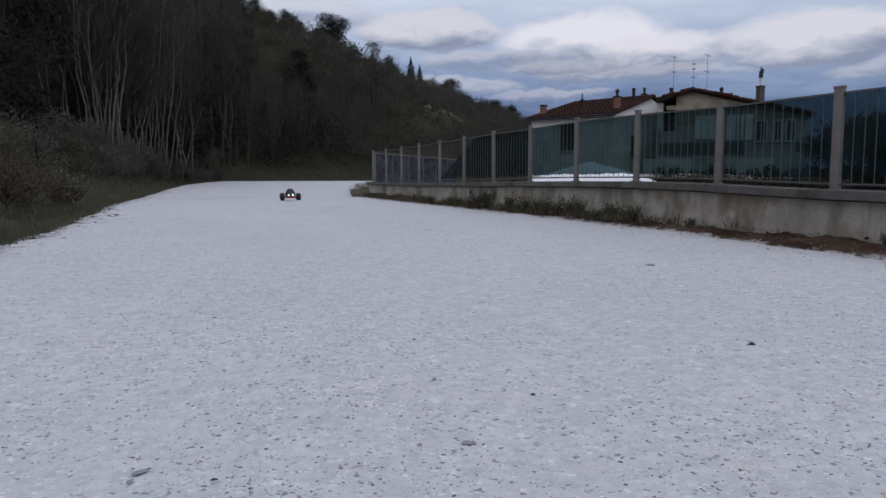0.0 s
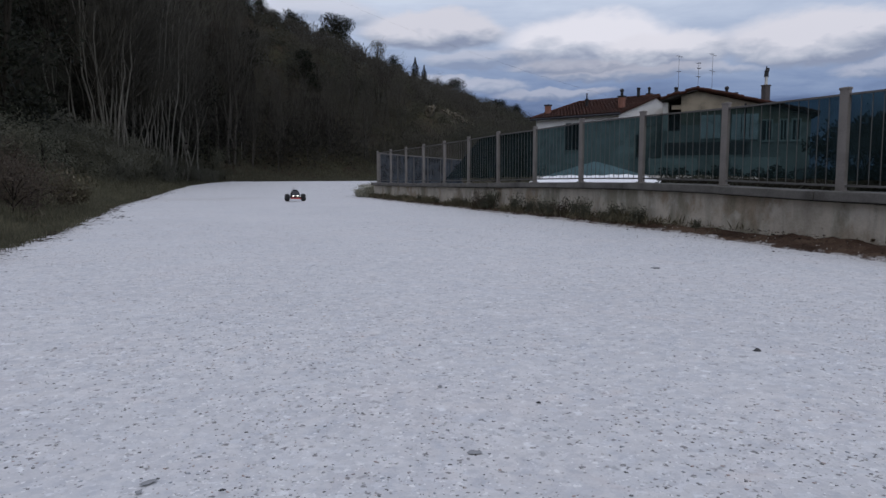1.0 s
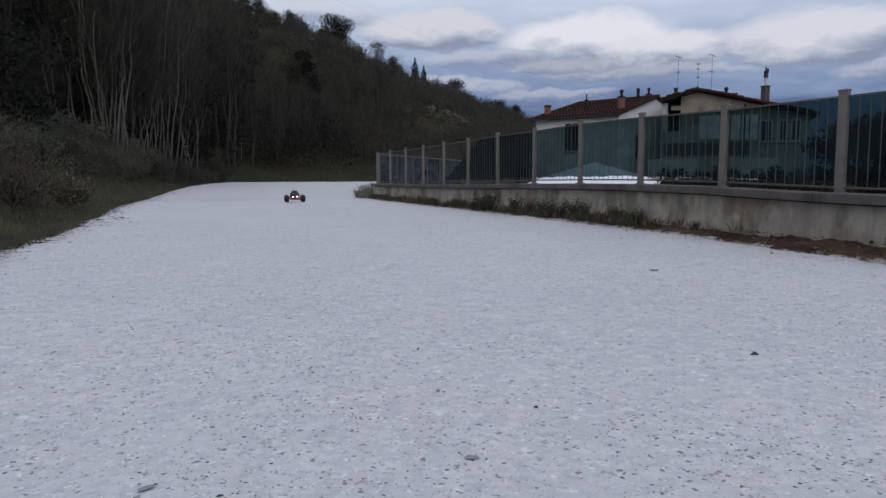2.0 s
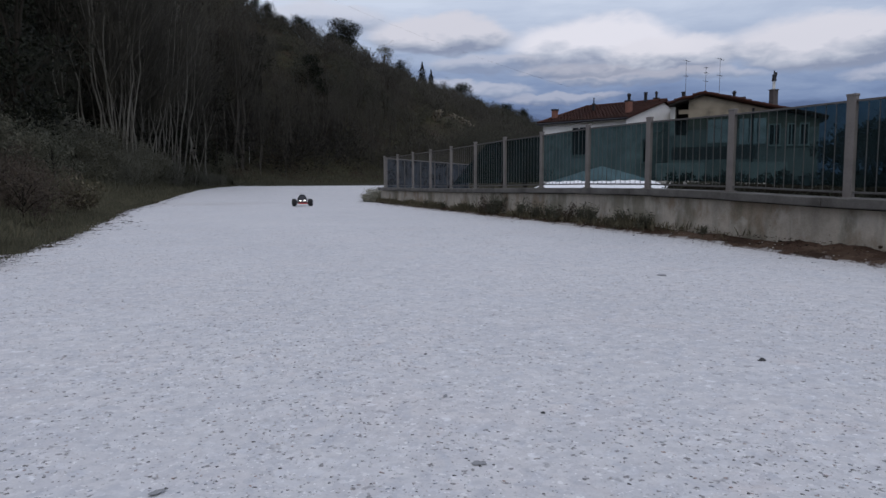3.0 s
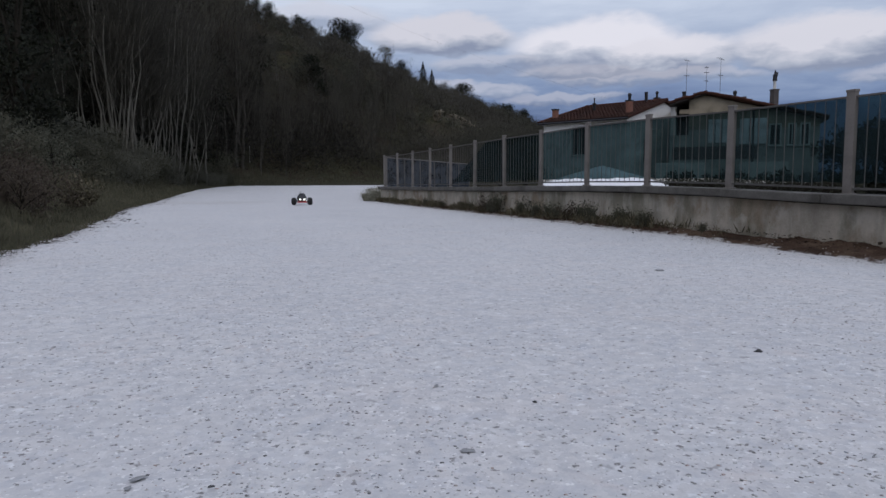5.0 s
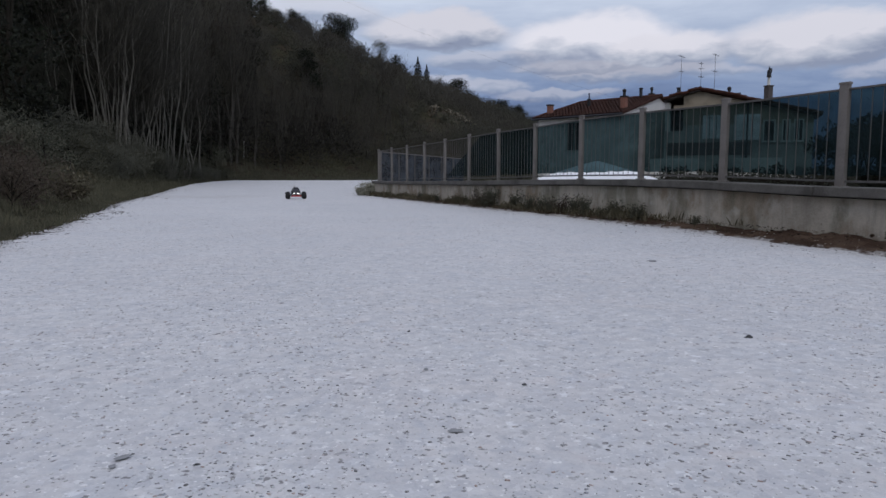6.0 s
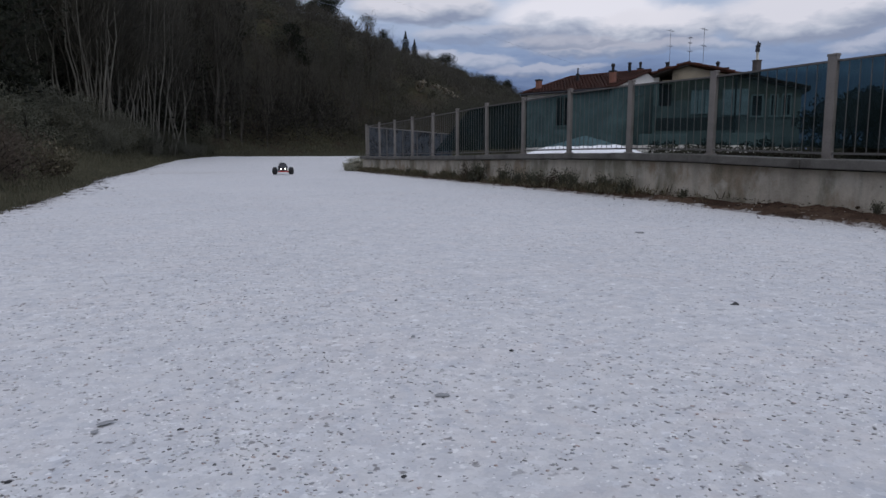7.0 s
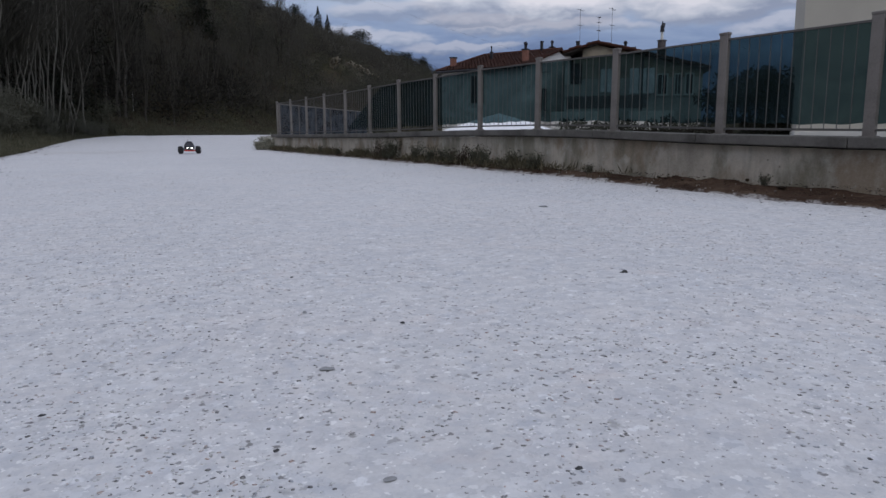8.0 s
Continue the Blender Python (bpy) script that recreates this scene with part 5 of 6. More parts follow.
def verge_grass():
    rng = np.random.default_rng(88)
    n = 90000
    y = 5.5 + 44 * rng.random(n) ** 1.3
    edge = np.interp(y, *ROAD_L)
    x = edge + 0.12 - rng.exponential(1.7, n) - 0.12 * rng.random(n)
    keep = x > -14
    x, y = x[keep], y[keep]
    n = len(x)
    tuft = np.array([noise.noise(Vector((a * 1.6, b * 1.6, 0))) for a, b in zip(x, y)])
    tall = np.clip((edge[keep] - x) * 0.5, 0.1, 1.0)
    c = np.stack([x, y, land(x, y) - 0.03], 1)
    v, f = blades(c, rng.normal(0, 0.45, (n, 3)) + (0, 0, 1.1), (0.05 + 0.25 * tall) * rng.uniform(0.5, 1.3, n) * (1 + 0.9 * tuft), rng.uniform(0.003, 0.008, n) * (1 + y / 12), rng)
    tagged(new("verge_grass", quick_mesh("verge_grass", v, f, M_GRASS)), "rough olive and straw-coloured grass on the bank", "grass", kind="stuff")
    # dry and green grass in the soil along the wall, and a tuft at the wall's end
    n = 15000
    y = 5.6 + 17.5 * rng.random(n) ** 1.2
    lump_ = np.array([noise.noise(Vector((0.0, b * 1.1, 9.0))) for b in y])
    keep = (rng.random(n) < 0.35 + 1.1 * lump_ + 0.25 * (y > 19)) & ((y > 6.8) | (rng.random(n) < 0.15))
    y, lump_ = y[keep], lump_[keep]
    n = len(y)
    edge = np.interp(y, *ROAD_R)
    wall = np.where(y < 20.4, 5.40, 6.6)
    k = rng.random(n) ** 0.6
    c = np.stack([edge - 0.12 + (wall - edge + 0.12) * k, y, 0.01 + 0.05 * k], 1)
    v, f = blades(c, rng.normal(0, 0.5, (n, 3)) + (0, 0, 0.9), rng.uniform(0.04, 0.16, n) * (0.8 + 1.2 * np.clip(lump_, 0, 1)), rng.uniform(0.004, 0.010, n) * (1 + y / 14), rng)
    tagged(new("wall_grass", quick_mesh("wall_grass", v, f, M_STRAW)), "thin dry grass along the foot of the wall", "grass", kind="stuff")
    # low growth beyond the crest of the road
    n = 26000
    y = rng.uniform(47.5, 66, n)
    x = rng.uniform(-2, 26, n)
    c = np.stack([x, y, land(x, y) - 0.03], 1)
    v, f = blades(c, rng.normal(0, 0.45, (n, 3)) + (0, 0, 1.1), rng.uniform(0.10, 0.32, n), rng.uniform(0.04, 0.09, n), rng)
    tagged(new("far_grass", quick_mesh("far_grass", v, f, M_SCRUB)), "dull low grass beyond the crest of the road", "grass", kind="stuff")


def weed(seed, height, count, label, material=None):
    rng = np.random.default_rng(seed)
    base = thing("weed_clump", pose(0, 0, 0), label, "weed", "weeds along the wall")
    stems = 22
    verts, faces = [], []
    tips = []
    for k in range(stems):
        a, r = rng.uniform(0, 6.28), abs(rng.normal(0, 0.10))
        lean = rng.normal(0, 0.22, 2)
        h = height * rng.uniform(0.5, 1.1)
        p = [(math.cos(a) * r * 0.6, math.sin(a) * r * 0.6, -0.02), (math.cos(a) * r + lean[0] * h * 0.5, math.sin(a) * r + lean[1] * h * 0.5, h * 0.6), (math.cos(a) * r + lean[0] * h, math.sin(a) * r + lean[1] * h, h)]
        tube(p, [0.004, 0.003, 0.001], 3, verts, faces)
        tips.append(p)
    mesh_object("stalk", verts, faces, M_RUSSET, base)
    pick = rng.integers(0, stems, count)
    w = rng.random(count) ** 0.8
    pts = np.array([np.array(tips[i][0]) * (1 - u) + np.array(tips[i][2]) * u for i, u in zip(pick, w)]) + rng.normal(0, 0.025, (count, 3))
    pts[:, 2] = np.abs(pts[:, 2])
    v, f = blades(pts, rng.normal(0, 1, (count, 3)) + (0, 0, 0.5), rng.uniform(0.03, 0.09, count), rng.uniform(0.008, 0.022, count), rng)
    leaves = new("leaves", quick_mesh("leaves", v, f, material or M_WEED))
    leaves.parent = base
    return base


def wall_weeds():
    rng = random.Random(9)
    kinds = [weed(71, 0.34, 520, "grey-green weeds growing against the wall"), weed(72, 0.24, 420, "low weeds growing in the soil at the wall foot"), weed(73, 0.28, 380, "dry brownish weeds against the wall", M_RUSSET)]
    ys = [8.35, 7.72, 9.0, 8.65, 9.3, 9.6, 9.9, 11.45, 11.7, 11.95, 12.7, 13.2, 10.55, 14.4, 15.6, 17.2, 18.9, 20.3, 21.2, 22.3, 7.2, 6.2, 4.0]
    tuft = weed(74, 0.26, 900, "pale dry tuft of grass at the wall's end", M_TUFT)
    for k, (x, y, sc) in enumerate(((5.3, 20.75, 1.3), (5.55, 21.1, 1.4), (5.16, 20.9, 0.8), (5.85, 21.4, 1.1))):
        ob = tuft if k == 0 else copy_thing(tuft, pose(0, 0, 0))
        ob.matrix_basis = pose(x, y, 0.02, 0, 0, 70 * k) @ Matrix.Diagonal((sc * 1.2, sc * 1.2, sc, 1))
    dry = weed(75, 0.26, 700, "dry straw-coloured tuft of grass on the road bank", M_STRAW)
    for k, (x, y, sc) in enumerate(((*bearing(-7.9, 13.5), 1.7), (*bearing(-7.2, 14.5), 1.3))):
        ob = dry if k == 0 else copy_thing(dry, pose(0, 0, 0))
        ob.matrix_basis = pose(x, y, float(land(x, y)) + 0.15, 0, 0, 30) @ Matrix.Diagonal((sc, sc, sc, 1))
        tagged(ob, "dry straw-coloured tuft of grass on the road bank", "grass tuft", "dry tufts on the bank")
    for k, y in enumerate(ys):
        kind = (0, 1, 2, 0, 1, 0, 0)[k % 7] if k < 19 else 1
        s = rng.uniform(0.8, 1.0) if 11.2 < y < 12.2 else rng.uniform(0.55, 0.8) if y < 11 else rng.uniform(0.3, 0.5)
        s = 0.35 if y < 6.5 else s
        x = 5.29 - rng.uniform(0, 0.08) if y < 20.3 else 5.9 + rng.uniform(-0.2, 0.5)
        if k < 3:
            ob = kinds[kind]
        else:
            ob = copy_thing(kinds[kind], pose(0, 0, 0))
        ob.matrix_basis = pose(x, y, 0.045, 0, 0, rng.uniform(0, 360)) @ Matrix.Diagonal((s, s, s, 1))


BARE = []  # where the rock lies bare


def cliff():
    """A pale bare scar of rock high on the hillside: an ochre knob and a streak running down from it."""
    spots = [(18.9, 5.35, 0.50, 0.60, M_ROCK), (20.2, 5.25, 0.60, 0.35, M_ROCK), (20.75, 4.95, 0.75, 0.40, M_ROCK), (21.2, 4.65, 0.80, 0.42, M_ROCK), (21.65, 4.40, 0.65, 0.35, M_ROCK), (22.2, 4.2, 0.5, 0.25, M_ROCK)]
    base = None
    for k, (az, up, wide, high, mat) in enumerate(spots):
        r = 60.0
        while float(land(*bearing(az, r))) < 0.58 + r * math.tan(radians(up)) and r < 170:
            r += 0.5
        r -= 1.5
        x, y = bearing(az, r)
        if base is None:
            base = thing("rock_outcrop", pose(0, 0, 0), "pale bare rock scar on the wooded slope", "rock")
        BARE.append((x, y))
        bm = bmesh.new()
        bmesh.ops.create_icosphere(bm, subdivisions=3, radius=1)
        for v in bm.verts:
            w = noise.noise(v.co * 1.7 + Vector((k * 5, 0, 0))) * 0.6 + noise.noise(v.co * 5 + Vector((k, 3, 0))) * 0.3
            v.co *= 1 + w
        ob = part("boulder", bm, mat, base, "ochre rock knob" if k == 0 else "")
        ob.matrix_local = pose(x, y, 0.58 + r * math.tan(radians(up)) - 0.2, 0, 28, -az) @ Matrix.Diagonal((wide * 0.95, 1.4, high * 1.3, 1))


def clipped_hedge():
    """A dense clipped hedge between the garden and the fence."""
    rng = np.random.default_rng(93)
    a, b = np.array(bearing(37.0, 19.5)), np.array(bearing(50.0, 18.5))
    base = thing("hedge", pose(0, 0, 0), "tall dark clipped hedge behind the netted fence", "hedge")
    n = 26000
    u = rng.random(n)
    along, across = b - a, np.array((-(b - a)[1], (b - a)[0])) / np.linalg.norm(b - a)
    k = rng.uniform(-0.5, 0.5, n)
    top = 0.74 + 0.06 * np.sin(u * 23) + 0.08 * np.sin(u * 61 + 1) - 0.35 * np.abs(2 * k) ** 4
    z = -2.6 + (top + 2.6) * rng.random(n) ** 0.45
    p = a + along * u[:, None] + across * k[:, None]
    v, f = blades(np.stack([p[:, 0], p[:, 1], z], 1), rng.normal(0, 1, (n, 3)) + (0, 0, 0.3), rng.uniform(0.04, 0.09, n), rng.uniform(0.03, 0.06, n), rng)
    leaves = new("leaves", quick_mesh("leaves", v, f, M_THICKET))
    leaves.parent = base
    core = beam(-0.32, 0.32, 0.1, float(np.linalg.norm(along)) - 0.1, -2.75, 0.52, -2.75, 0.52)
    body = part("inner_growth", core, M_BARK_DARK, base)
    body.matrix_local = pose(a[0], a[1], 0, 0, 0, math.degrees(math.atan2(-along[0], along[1])))


def garden_hedge():
    """Dark garden growth behind the fence."""
    rng = random.Random(14)
    kind = leafy_tree("garden_bush", 91, 2.9, 1.8, 9000, 0.045, "dark garden bush behind the netted fence", M_THICKET, 0.05, "garden bushes behind the fence")
    spots = [(38, 24, 0.8), (43, 24, 0.8), (36.6, 31, 1.0), (38.0, 31, 0.95), (24, 30, 0.9), (26, 33, 0.95), (22, 33, 0.9)]
    for k, (az, r, s) in enumerate(spots):
        x, y = bearing(az, r)
        if k == 0:
            stand(kind, x, y, 0, s)
        else:
            place_copy(kind, x, y, rng.uniform(0, 360), s)
    tall = leafy_tree("garden_tree", 92, 4.9, 1.7, 5500, 0.12, "dense dark garden tree beside the house", M_THICKET, 0.03, "garden trees beside the house")
    for k, (az, r, s) in enumerate(((49.6, 27, 1.0), (50.9, 26, 0.95), (52.2, 26, 1.0), (53.6, 27, 1.0), (51.5, 30, 1.05), (48.8, 31, 1.0), (54.6, 30, 1.1))):
        if k == 0:
            stand(tall, *bearing(az, r), 0, s)
        else:
            place_copy(tall, *bearing(az, r), 57 * k, s)


wood_edge()
garden_hedge()
clipped_hedge()
bank_shrubs()
trunk_foot_shrubs()
dark_evergreens()
skyline_trees()
ridge_bushes()
ridge_saplings()
cliff()
far_woods()
verge_grass()
wall_weeds()


def overhead_cable():
    a = Vector((*bearing(3.0, 82), 0.58 + 82 * math.tan(radians(17.2))))
    b = Vector((*bearing(34.5, 50), 0.58 + 50 * math.tan(radians(5.7))))
    verts, faces = [], []
    pts = []
    for k in range(25):
        u = k / 24
        p = a.lerp(b, u)
        pts.append((p.x, p.y, p.z - 1.2 * 4 * u * (1 - u)))
    tube(pts, [0.0028] * 25, 5, verts, faces)
    tagged(mesh_object("overhead_cable", verts, faces, M_DARKMETAL), "thin dark cable strung from the hillside to the house", "cable")


def marker_post():
    r = 48.0
    while float(land(*bearing(4.1, r))) < 0.58 + r * math.tan(radians(1.5)) and r < 70:
        r += 0.25
    x, y = bearing(4.1, r)
    base = thing("marker_post", pose(x, y, float(land(x, y))), "thin pale marker post at the foot of the wood", "post")
    part("shaft", rod((0, 0, -0.2), (0.02, 0, 1.25), 0.018, 0.014, 8), M_PLASTER, base)


overhead_cable()
marker_post()


# ---------- radio-controlled truck ----------
def toy_truck():
    base = thing("toy_monster_truck", pose(2.82, 18.0, 0.012, 0, 0, 174), "black radio-controlled monster truck with big knobbly tyres", "toy truck")
    # local frame: y ahead, x to its right; 0.50 wide over the tyres
    wheel_r, wheel_w, track, base_len = 0.085, 0.108, 0.196, 0.33
    for sx in (-1, 1):
        for sy in (-1, 1):
            bm = rod((-wheel_w / 2, 0, 0), (wheel_w / 2, 0, 0), wheel_r * 0.96, sides=24)
            bmesh.ops.bevel(bm, geom=[e for e in bm.edges if len(e.link_faces) == 2 and any(len(f.verts) > 4 for f in e.link_faces)], offset=0.018, segments=3, affect="EDGES")
            for k in range(18):
                for off in (-0.028, 0.0, 0.028):
                    a = 2 * math.pi * (k + (0.5 if off else 0)) / 18
                    m = Matrix.Rotation(a, 4, "X") @ Matrix.Translation((off, 0, wheel_r * 0.965)) @ Matrix.Diagonal((0.022, 0.017, 0.012, 1))
                    bmesh.ops.create_cube(bm, size=1, matrix=m)
            wheel = part("wheel", bm, M_TYRE, base, "black knobbly tyre")
            wheel.matrix_local = pose(sx * track, sy * base_len / 2, wheel_r, 0, 0, -9 if sy > 0 else 0)
            bm = rod((sx * (wheel_w / 2 - 0.012), 0, 0), (sx * (wheel_w / 2 + 0.004), 0, 0), 0.05, 0.05, 20)
            for k in range(5):
                m = Matrix.Rotation(2 * math.pi * k / 5, 4, "X") @ Matrix.Translation((sx * (wheel_w / 2 + 0.006), 0, 0.027)) @ Matrix.Diagonal((0.010, 0.016, 0.05, 1))
                bmesh.ops.create_cube(bm, size=1, matrix=m)
            part("rim", bm, M_RIM, wheel, "silver five-spoke rim")
            part("shock", rod((sx * 0.13, sy * 0.15, 0.075), (sx * 0.075, sy * 0.11, 0.175), 0.014, 0.011, 10), M_CHROME, base)
            part("axle_arm", rod((sx * 0.05, sy * 0.15, 0.075), (sx * 0.15, sy * base_len / 2, wheel_r), 0.011, sides=8), M_PLASTIC, base)
    part("chassis", box(-0.06, 0.06, -0.22, 0.22, 0.06, 0.10, 0.012), M_PLASTIC, base)
    # shell lofted through cross-sections
    bm = bmesh.new()
    rings = []
    for y, w, z0, z1, in_top in ((-0.235, 0.075, 0.15, 0.185, 0.7), (-0.20, 0.105, 0.125, 0.225, 0.75), (-0.10, 0.118, 0.115, 0.268, 0.66), (0.0, 0.120, 0.115, 0.285, 0.64), (0.06, 0.118, 0.115, 0.272, 0.66), (0.11, 0.112, 0.118, 0.215, 0.8), (0.20, 0.098, 0.125, 0.19, 0.82), (0.245, 0.07, 0.135, 0.165, 0.8)):
        w, z0, z1 = w * 0.99, z0 - 0.02, z0 - 0.02 + (z1 - z0) * 1.0
        rings.append([bm.verts.new(p) for p in ((-w, y, z0), (-w, y, (z0 + z1) / 2), (-w * in_top, y, z1 - 0.008), (-w * in_top * 0.5, y, z1), (w * in_top * 0.5, y, z1), (w * in_top, y, z1 - 0.008), (w, y, (z0 + z1) / 2), (w, y, z0))])
    for a, b in zip(rings[:-1], rings[1:]):
        for i in range(7):
            bm.faces.new((a[i], a[i + 1], b[i + 1], b[i]))
    bm.faces.new(rings[0])
    bm.faces.new(rings[-1][::-1])
    bmesh.ops.recalc_face_normals(bm, faces=bm.faces)
    body = part("body", bm, M_BODY, base, "glossy black truck shell", True)
    part("windscreen", box(-0.068, 0.068, 0.0, 0.006, 0.0, 0.062, 0.002), M_GLASS, body).matrix_local = pose(0, 0.096, 0.195, 40, 0, 0)
    part("roof_light_bar", box(-0.06, 0.06, -0.012, 0.012, 0.262, 0.282, 0.004), M_PLASTIC, body)
    part("antenna", rod((0.03, -0.05, 0.255), (0.03, -0.06, 0.33), 0.004, 0.003), M_PLASTIC, body)
    # widened, with the red glow between the wheels put into its colour
    part("front_bumper", box(-0.12, 0.12, 0.240, 0.264, 0.055, 0.084, 0.008), M_RED, base, "front bumper, its red standing in for a red glow")
    part("rear_bumper", box(-0.085, 0.085, -0.268, -0.246, 0.07, 0.095, 0.008), M_RED, base, "red rear bumper")
    for sx in (-1, 1):
        bm = bmesh.new()
        bmesh.ops.create_uvsphere(bm, u_segments=12, v_segments=8, radius=0.0125, matrix=Matrix.Translation((sx * 0.050, 0.243, 0.135)) @ Matrix.Diagonal((1.2, 0.6, 1, 1)))
        part("headlight", bm, M_LAMP, body, "lit white headlight")
    return base


toy_truck()


# ---------- loose stones on the road ----------
def lump(name, seed, x, y, size, flat, material, label, turn=0.0, long=1.0):
    bm = bmesh.new()
    bmesh.ops.create_icosphere(bm, subdivisions=3, radius=1)
    for v in bm.verts:
        w = noise.noise(v.co * 1.1 + Vector((seed * 3.1, 0, 0))) * 0.55 + noise.noise(v.co * 3.2 + Vector((0, seed, 0))) * 0.18
        v.co *= 1 + w
        v.co = Vector((v.co.x * size * long, v.co.y * size, max(v.co.z, -0.4) * size * flat))
    ob = part(name, bm, material)
    ob.matrix_world = pose(x, y, float(land(x, y)) + (0.006 if flat > 0.15 else 0.0042) + size * flat * 0.12, 0, 0, turn)
    return tagged(ob, label, "stone", "loose stones on the road")


for k, (x, y, size, flat, mat, label, turn, long) in enumerate((
        (2.02, 1.945, 0.014, 0.75, M_STONE_DARK, "dark lump of stone lying on the gravel", 20, 1.2),
        (3.043, 3.859, 0.024, 0.22, M_STONE_GREY, "thin flat grey chip on the gravel", 70, 1.5),
        (0.837, 1.492, 0.010, 0.10, M_STONE_GREY, "flat grey stone bedded in the gravel", -20, 1.5),
        (1.111, 1.731, 0.0048, 0.6, M_STONE_DARK, "small dark stone on the gravel", 0, 1.2),
        (1.018, 2.421, 0.0045, 0.6, M_STONE_DARK, "small dark stone on the gravel", 40, 1.2),
        (0.924, 1.951, 0.005, 0.5, M_STONE_GREY, "small grey stone on the gravel", 10, 1.3),
        (0.397, 3.055, 0.006, 0.5, M_STONE_DARK, "small dark stone on the gravel", 0, 1.3),
        (0.201, 1.57, 0.0085, 0.10, M_STONE_GREY, "long flat grey stone bedded in the gravel", 25, 1.9),
        (0.187, 1.532, 0.006, 0.12, M_STONE_GREY, "flat grey stone bedded in the gravel", 60, 1.4),
        (1.014, 0.904, 0.0042, 0.6, M_STONE_DARK, "small black stone on the gravel", 0, 1.2),
        (0.65, 1.161, 0.0038, 0.5, M_STONE_DARK, "small dark stone on the gravel", 30, 1.3),
        (0.765, 1.0, 0.006, 0.35, M_STONE_GREY, "small grey stone on the gravel", 10, 1.6),
        (1.385, 0.855, 0.005, 0.5, M_STONE_DARK, "small dark stone on the gravel", 80, 1.3),
        (1.274, 0.803, 0.006, 0.4, M_STONE_GREY, "small grey stone on the gravel", 15, 1.3),
        (1.154, 0.866, 0.007, 0.25, M_STONE_GREY, "small grey stone on the gravel", -30, 1.4),
        (0.331, 1.482, 0.0042, 0.5, M_STONE_DARK, "small dark stone on the gravel", 0, 1.3),
        (0.087, 1.355, 0.004, 0.6, M_STONE_DARK, "small dark stone on the gravel", 0, 1.2),
        (2.46, 2.835, 0.007, 0.4, M_STONE_GREY, "small grey stone on the gravel", 0, 1.6),
        (2.713, 2.148, 0.010, 0.2, M_STONE_GREY, "thin grey chip on the gravel", 70, 1.8))):
    lump("stone", k + 1, x, y, size, flat, mat, label, turn, long)


def chips(name, x, y, z, size, material, rng, label, category, flat=1.0):
    """Eight-cornered angular chips joined into one mesh."""
    n = len(x)
    ring = [(math.cos(a), math.sin(a), -0.1) for a in (0.2, 2.3, 4.3)] + [(0.8 * math.cos(a), 0.8 * math.sin(a), 0.32) for a in (1.2, 3.4, 5.4)]
    shape = np.array([(0, 0, -0.5)] + ring + [(0, 0, 0.5)])
    tri = np.array([(0, 2, 1), (0, 3, 2), (0, 1, 3), (1, 2, 4), (2, 5, 4), (2, 3, 5), (3, 6, 5), (3, 1, 6), (1, 4, 6), (4, 5, 7), (5, 6, 7), (6, 4, 7)])
    turn = rng.uniform(0, 6.28, n)
    v = shape[None] * (1 + rng.normal(0, 0.18, (n, 8, 3))) * size[:, None, None] * np.stack([np.ones(n), rng.uniform(0.5, 0.95, n), rng.uniform(0.35, 0.75, n) * flat], 1)[:, None, :]
    c, s = np.cos(turn)[:, None], np.sin(turn)[:, None]
    vx, vy = v[..., 0] * c - v[..., 1] * s, v[..., 0] * s + v[..., 1] * c
    v = np.stack([vx + x[:, None], vy + y[:, None], v[..., 2] + np.asarray(z)[:, None]], -1).reshape(-1, 3)
    f = (tri[None] + 8 * np.arange(n)[:, None, None]).reshape(-1, 3)
    me = bpy.data.meshes.new(name)
    me.vertices.add(len(v))
    me.vertices.foreach_set("co", v.astype(np.float32).ravel())
    me.loops.add(len(f) * 3)
    me.loops.foreach_set("vertex_index", f.astype(np.int32).ravel())
    me.polygons.add(len(f))
    me.polygons.foreach_set("loop_start", np.arange(0, len(f) * 3, 3, dtype=np.int32))
    me.update(calc_edges=True)
    me.materials.append(material)
    return tagged(new(name, me), label, category, kind="stuff")


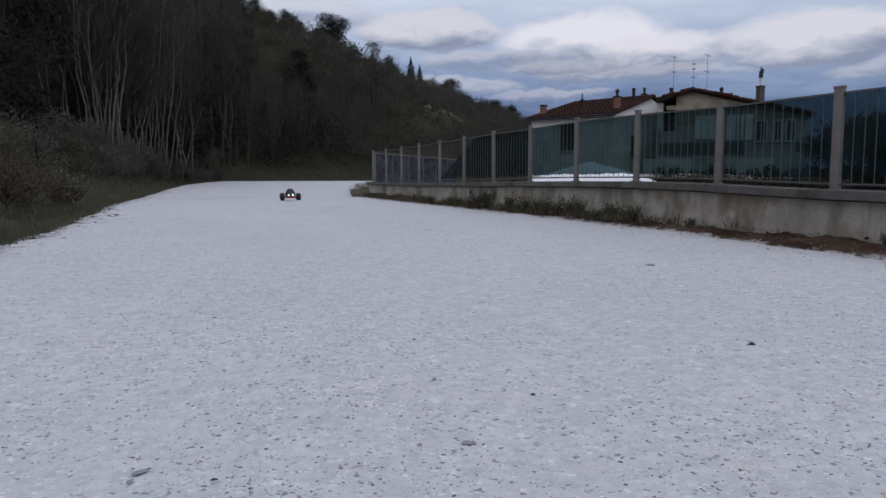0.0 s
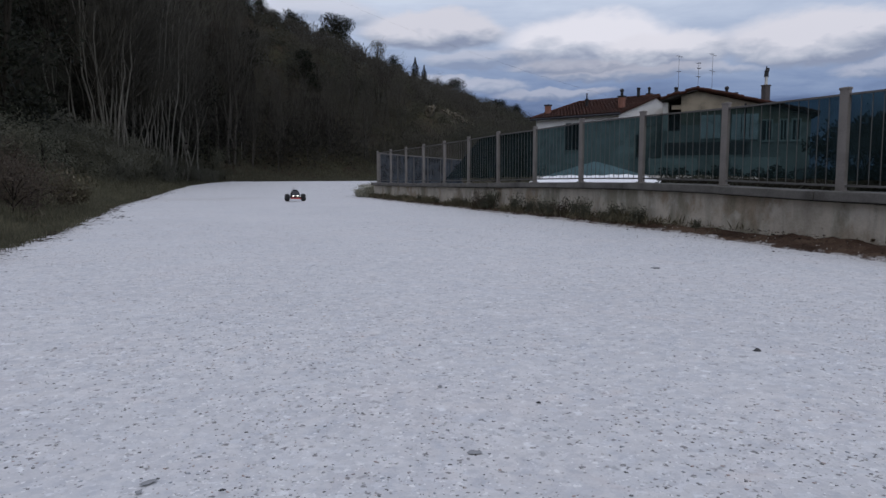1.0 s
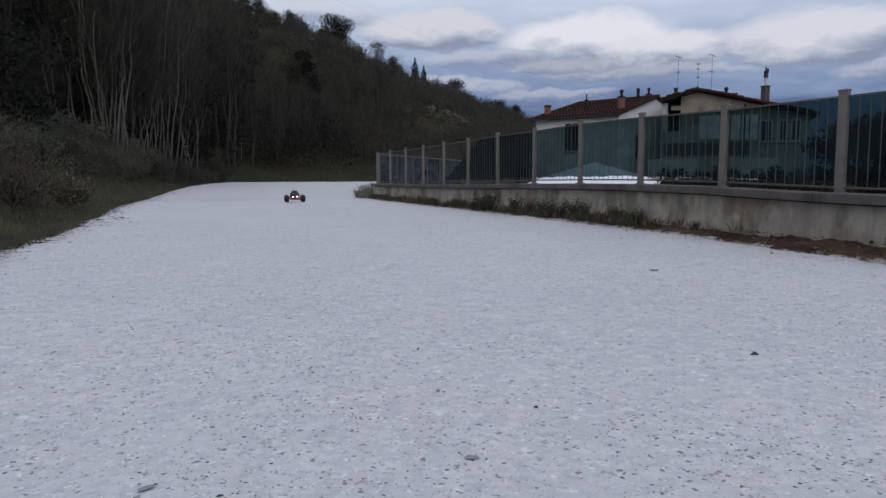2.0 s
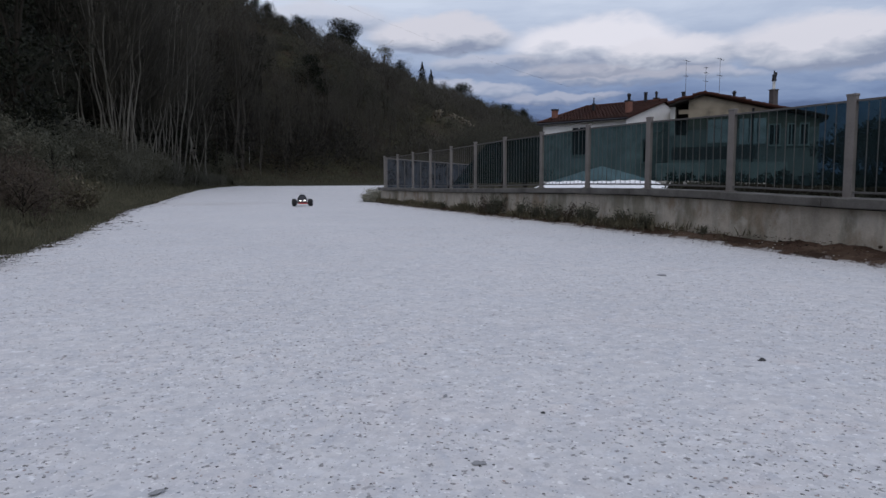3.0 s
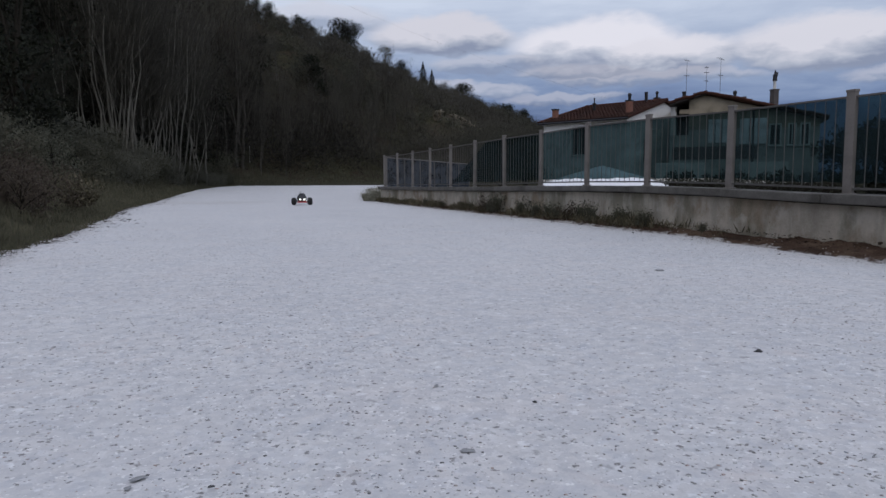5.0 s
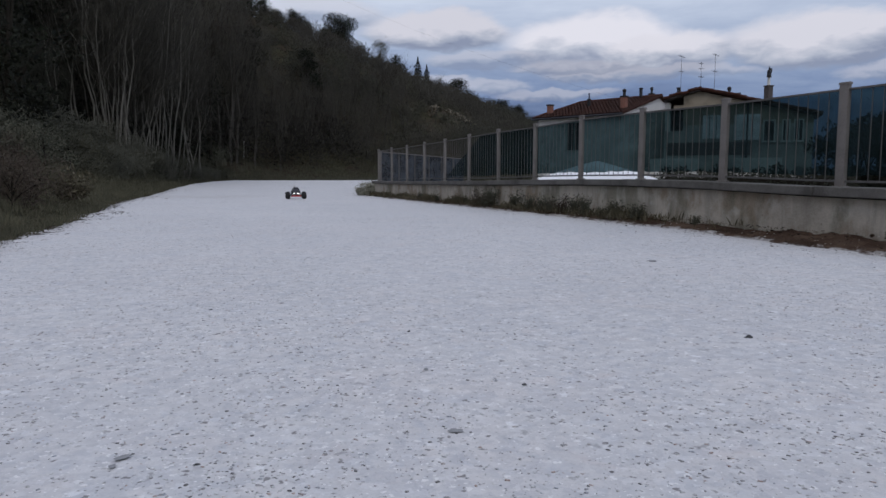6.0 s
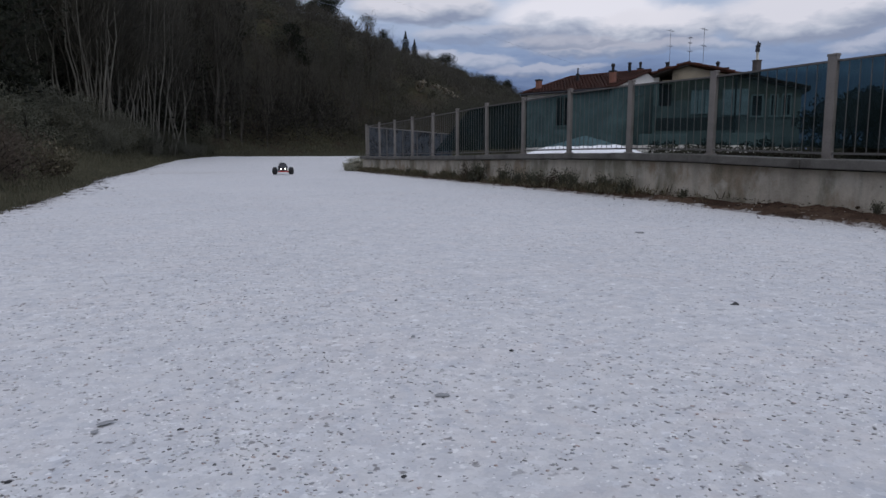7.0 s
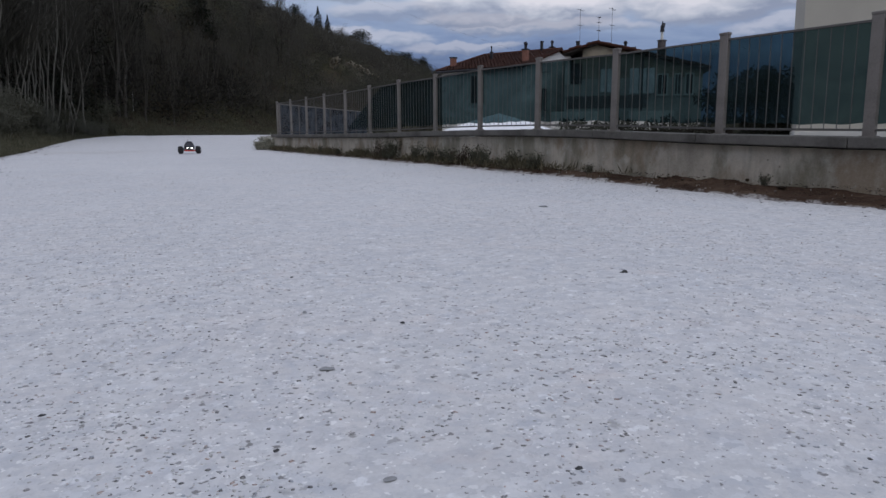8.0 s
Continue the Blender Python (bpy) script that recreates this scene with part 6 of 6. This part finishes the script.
def pebbles():
    """Loose chippings strewn over the road, thickest where the camera starts."""
    rng = np.random.default_rng(12)
    n = 38000
    r = 0.9 + 8.5 * rng.random(n) ** 1.5
    az = np.radians(rng.uniform(-20, 66, n))
    x, y = 0.3 + r * np.sin(az), 0.17 + r * np.cos(az)
    keep = (x > np.interp(y, *ROAD_L) + 0.05) & (x < np.interp(y, *ROAD_R) - 0.02)
    drift = np.array([noise.noise(Vector((a * 0.9, b * 0.9, 5.0))) for a, b in zip(x, y)])
    drift += 0.5 * np.array([noise.noise(Vector((a * 3.5, b * 3.5, 8.0))) for a, b in zip(x, y)])
    keep &= rng.random(n) < 0.42 + 1.5 * drift
    x, y, r = x[keep], y[keep], r[keep]
    n = len(x)
    size = np.exp(rng.normal(-5.78, 0.55, n)) * (0.8 + r * 0.13)
    size = np.minimum(size, 0.0056 * (0.8 + r * 0.13))
    z = land(x, y) + 0.007 + 0.012 * ripple(x, y, 1.1) + 0.004 * ripple(x, y, 5.0)
    chips("loose_chippings", x, y, z, size, M_PEBBLE, rng, "loose grey and white limestone chippings on the road", "gravel", 0.7)
    # crumbs of soil, leaf litter and a few white stones along the wall foot
    n = 7000
    y = 2.0 + 20 * rng.random(n) ** 1.4
    edge = np.interp(y, *ROAD_R)
    k = rng.random(n)
    x = edge - 0.12 + (5.40 - edge + 0.12) * k ** 0.7
    stray = rng.random(n) < 0.35
    x = np.where(stray, edge - 0.10 - rng.exponential(0.16, n), x)
    size = np.exp(rng.normal(-5.3, 0.55, n)) * (0.9 + 0.05 * y) * np.where(stray, 0.6, 1.0)
    chips("soil_crumbs", x, y, np.where(stray, 0.008, 0.016 + 0.06 * k), size, M_CLOD, rng, "dark crumbs of soil and leaf litter along the wall", "soil")
    n = 220
    y = 2.5 + 18 * rng.random(n) ** 1.2
    edge = np.interp(y, *ROAD_R)
    k = rng.random(n)
    x = edge - 0.1 + (5.38 - edge + 0.1) * k
    chips("pale_chips", x, y, 0.025 + 0.06 * k, np.exp(rng.normal(-5.1, 0.35, n)), M_PALE_CHIP, rng, "scattered white stone chips on the soil", "gravel")
    # trampled black litter along the other edge of the road
    n = 2600
    y = 5.0 + 26 * rng.random(n) ** 1.5
    x = np.interp(y, *ROAD_L) + np.abs(rng.normal(0, 0.16, n)) - 0.05
    size = np.exp(rng.normal(-4.9, 0.5, n)) * (0.9 + 0.05 * y)
    mats = rng.random(n) < 0.14
    size = np.where(mats, size * 2.4, size)
    row = np.floor(y * 2.2)
    x = np.where(mats, x + 0.55 * (np.sin(row * 12.9) * 0.5 + 0.5) * rng.random(n), x)
    chips("edge_litter", x, y, land(x, y) + 0.012, size, M_CLOD, rng, "dark trampled litter along the road edge", "litter", 0.22)


pebbles()
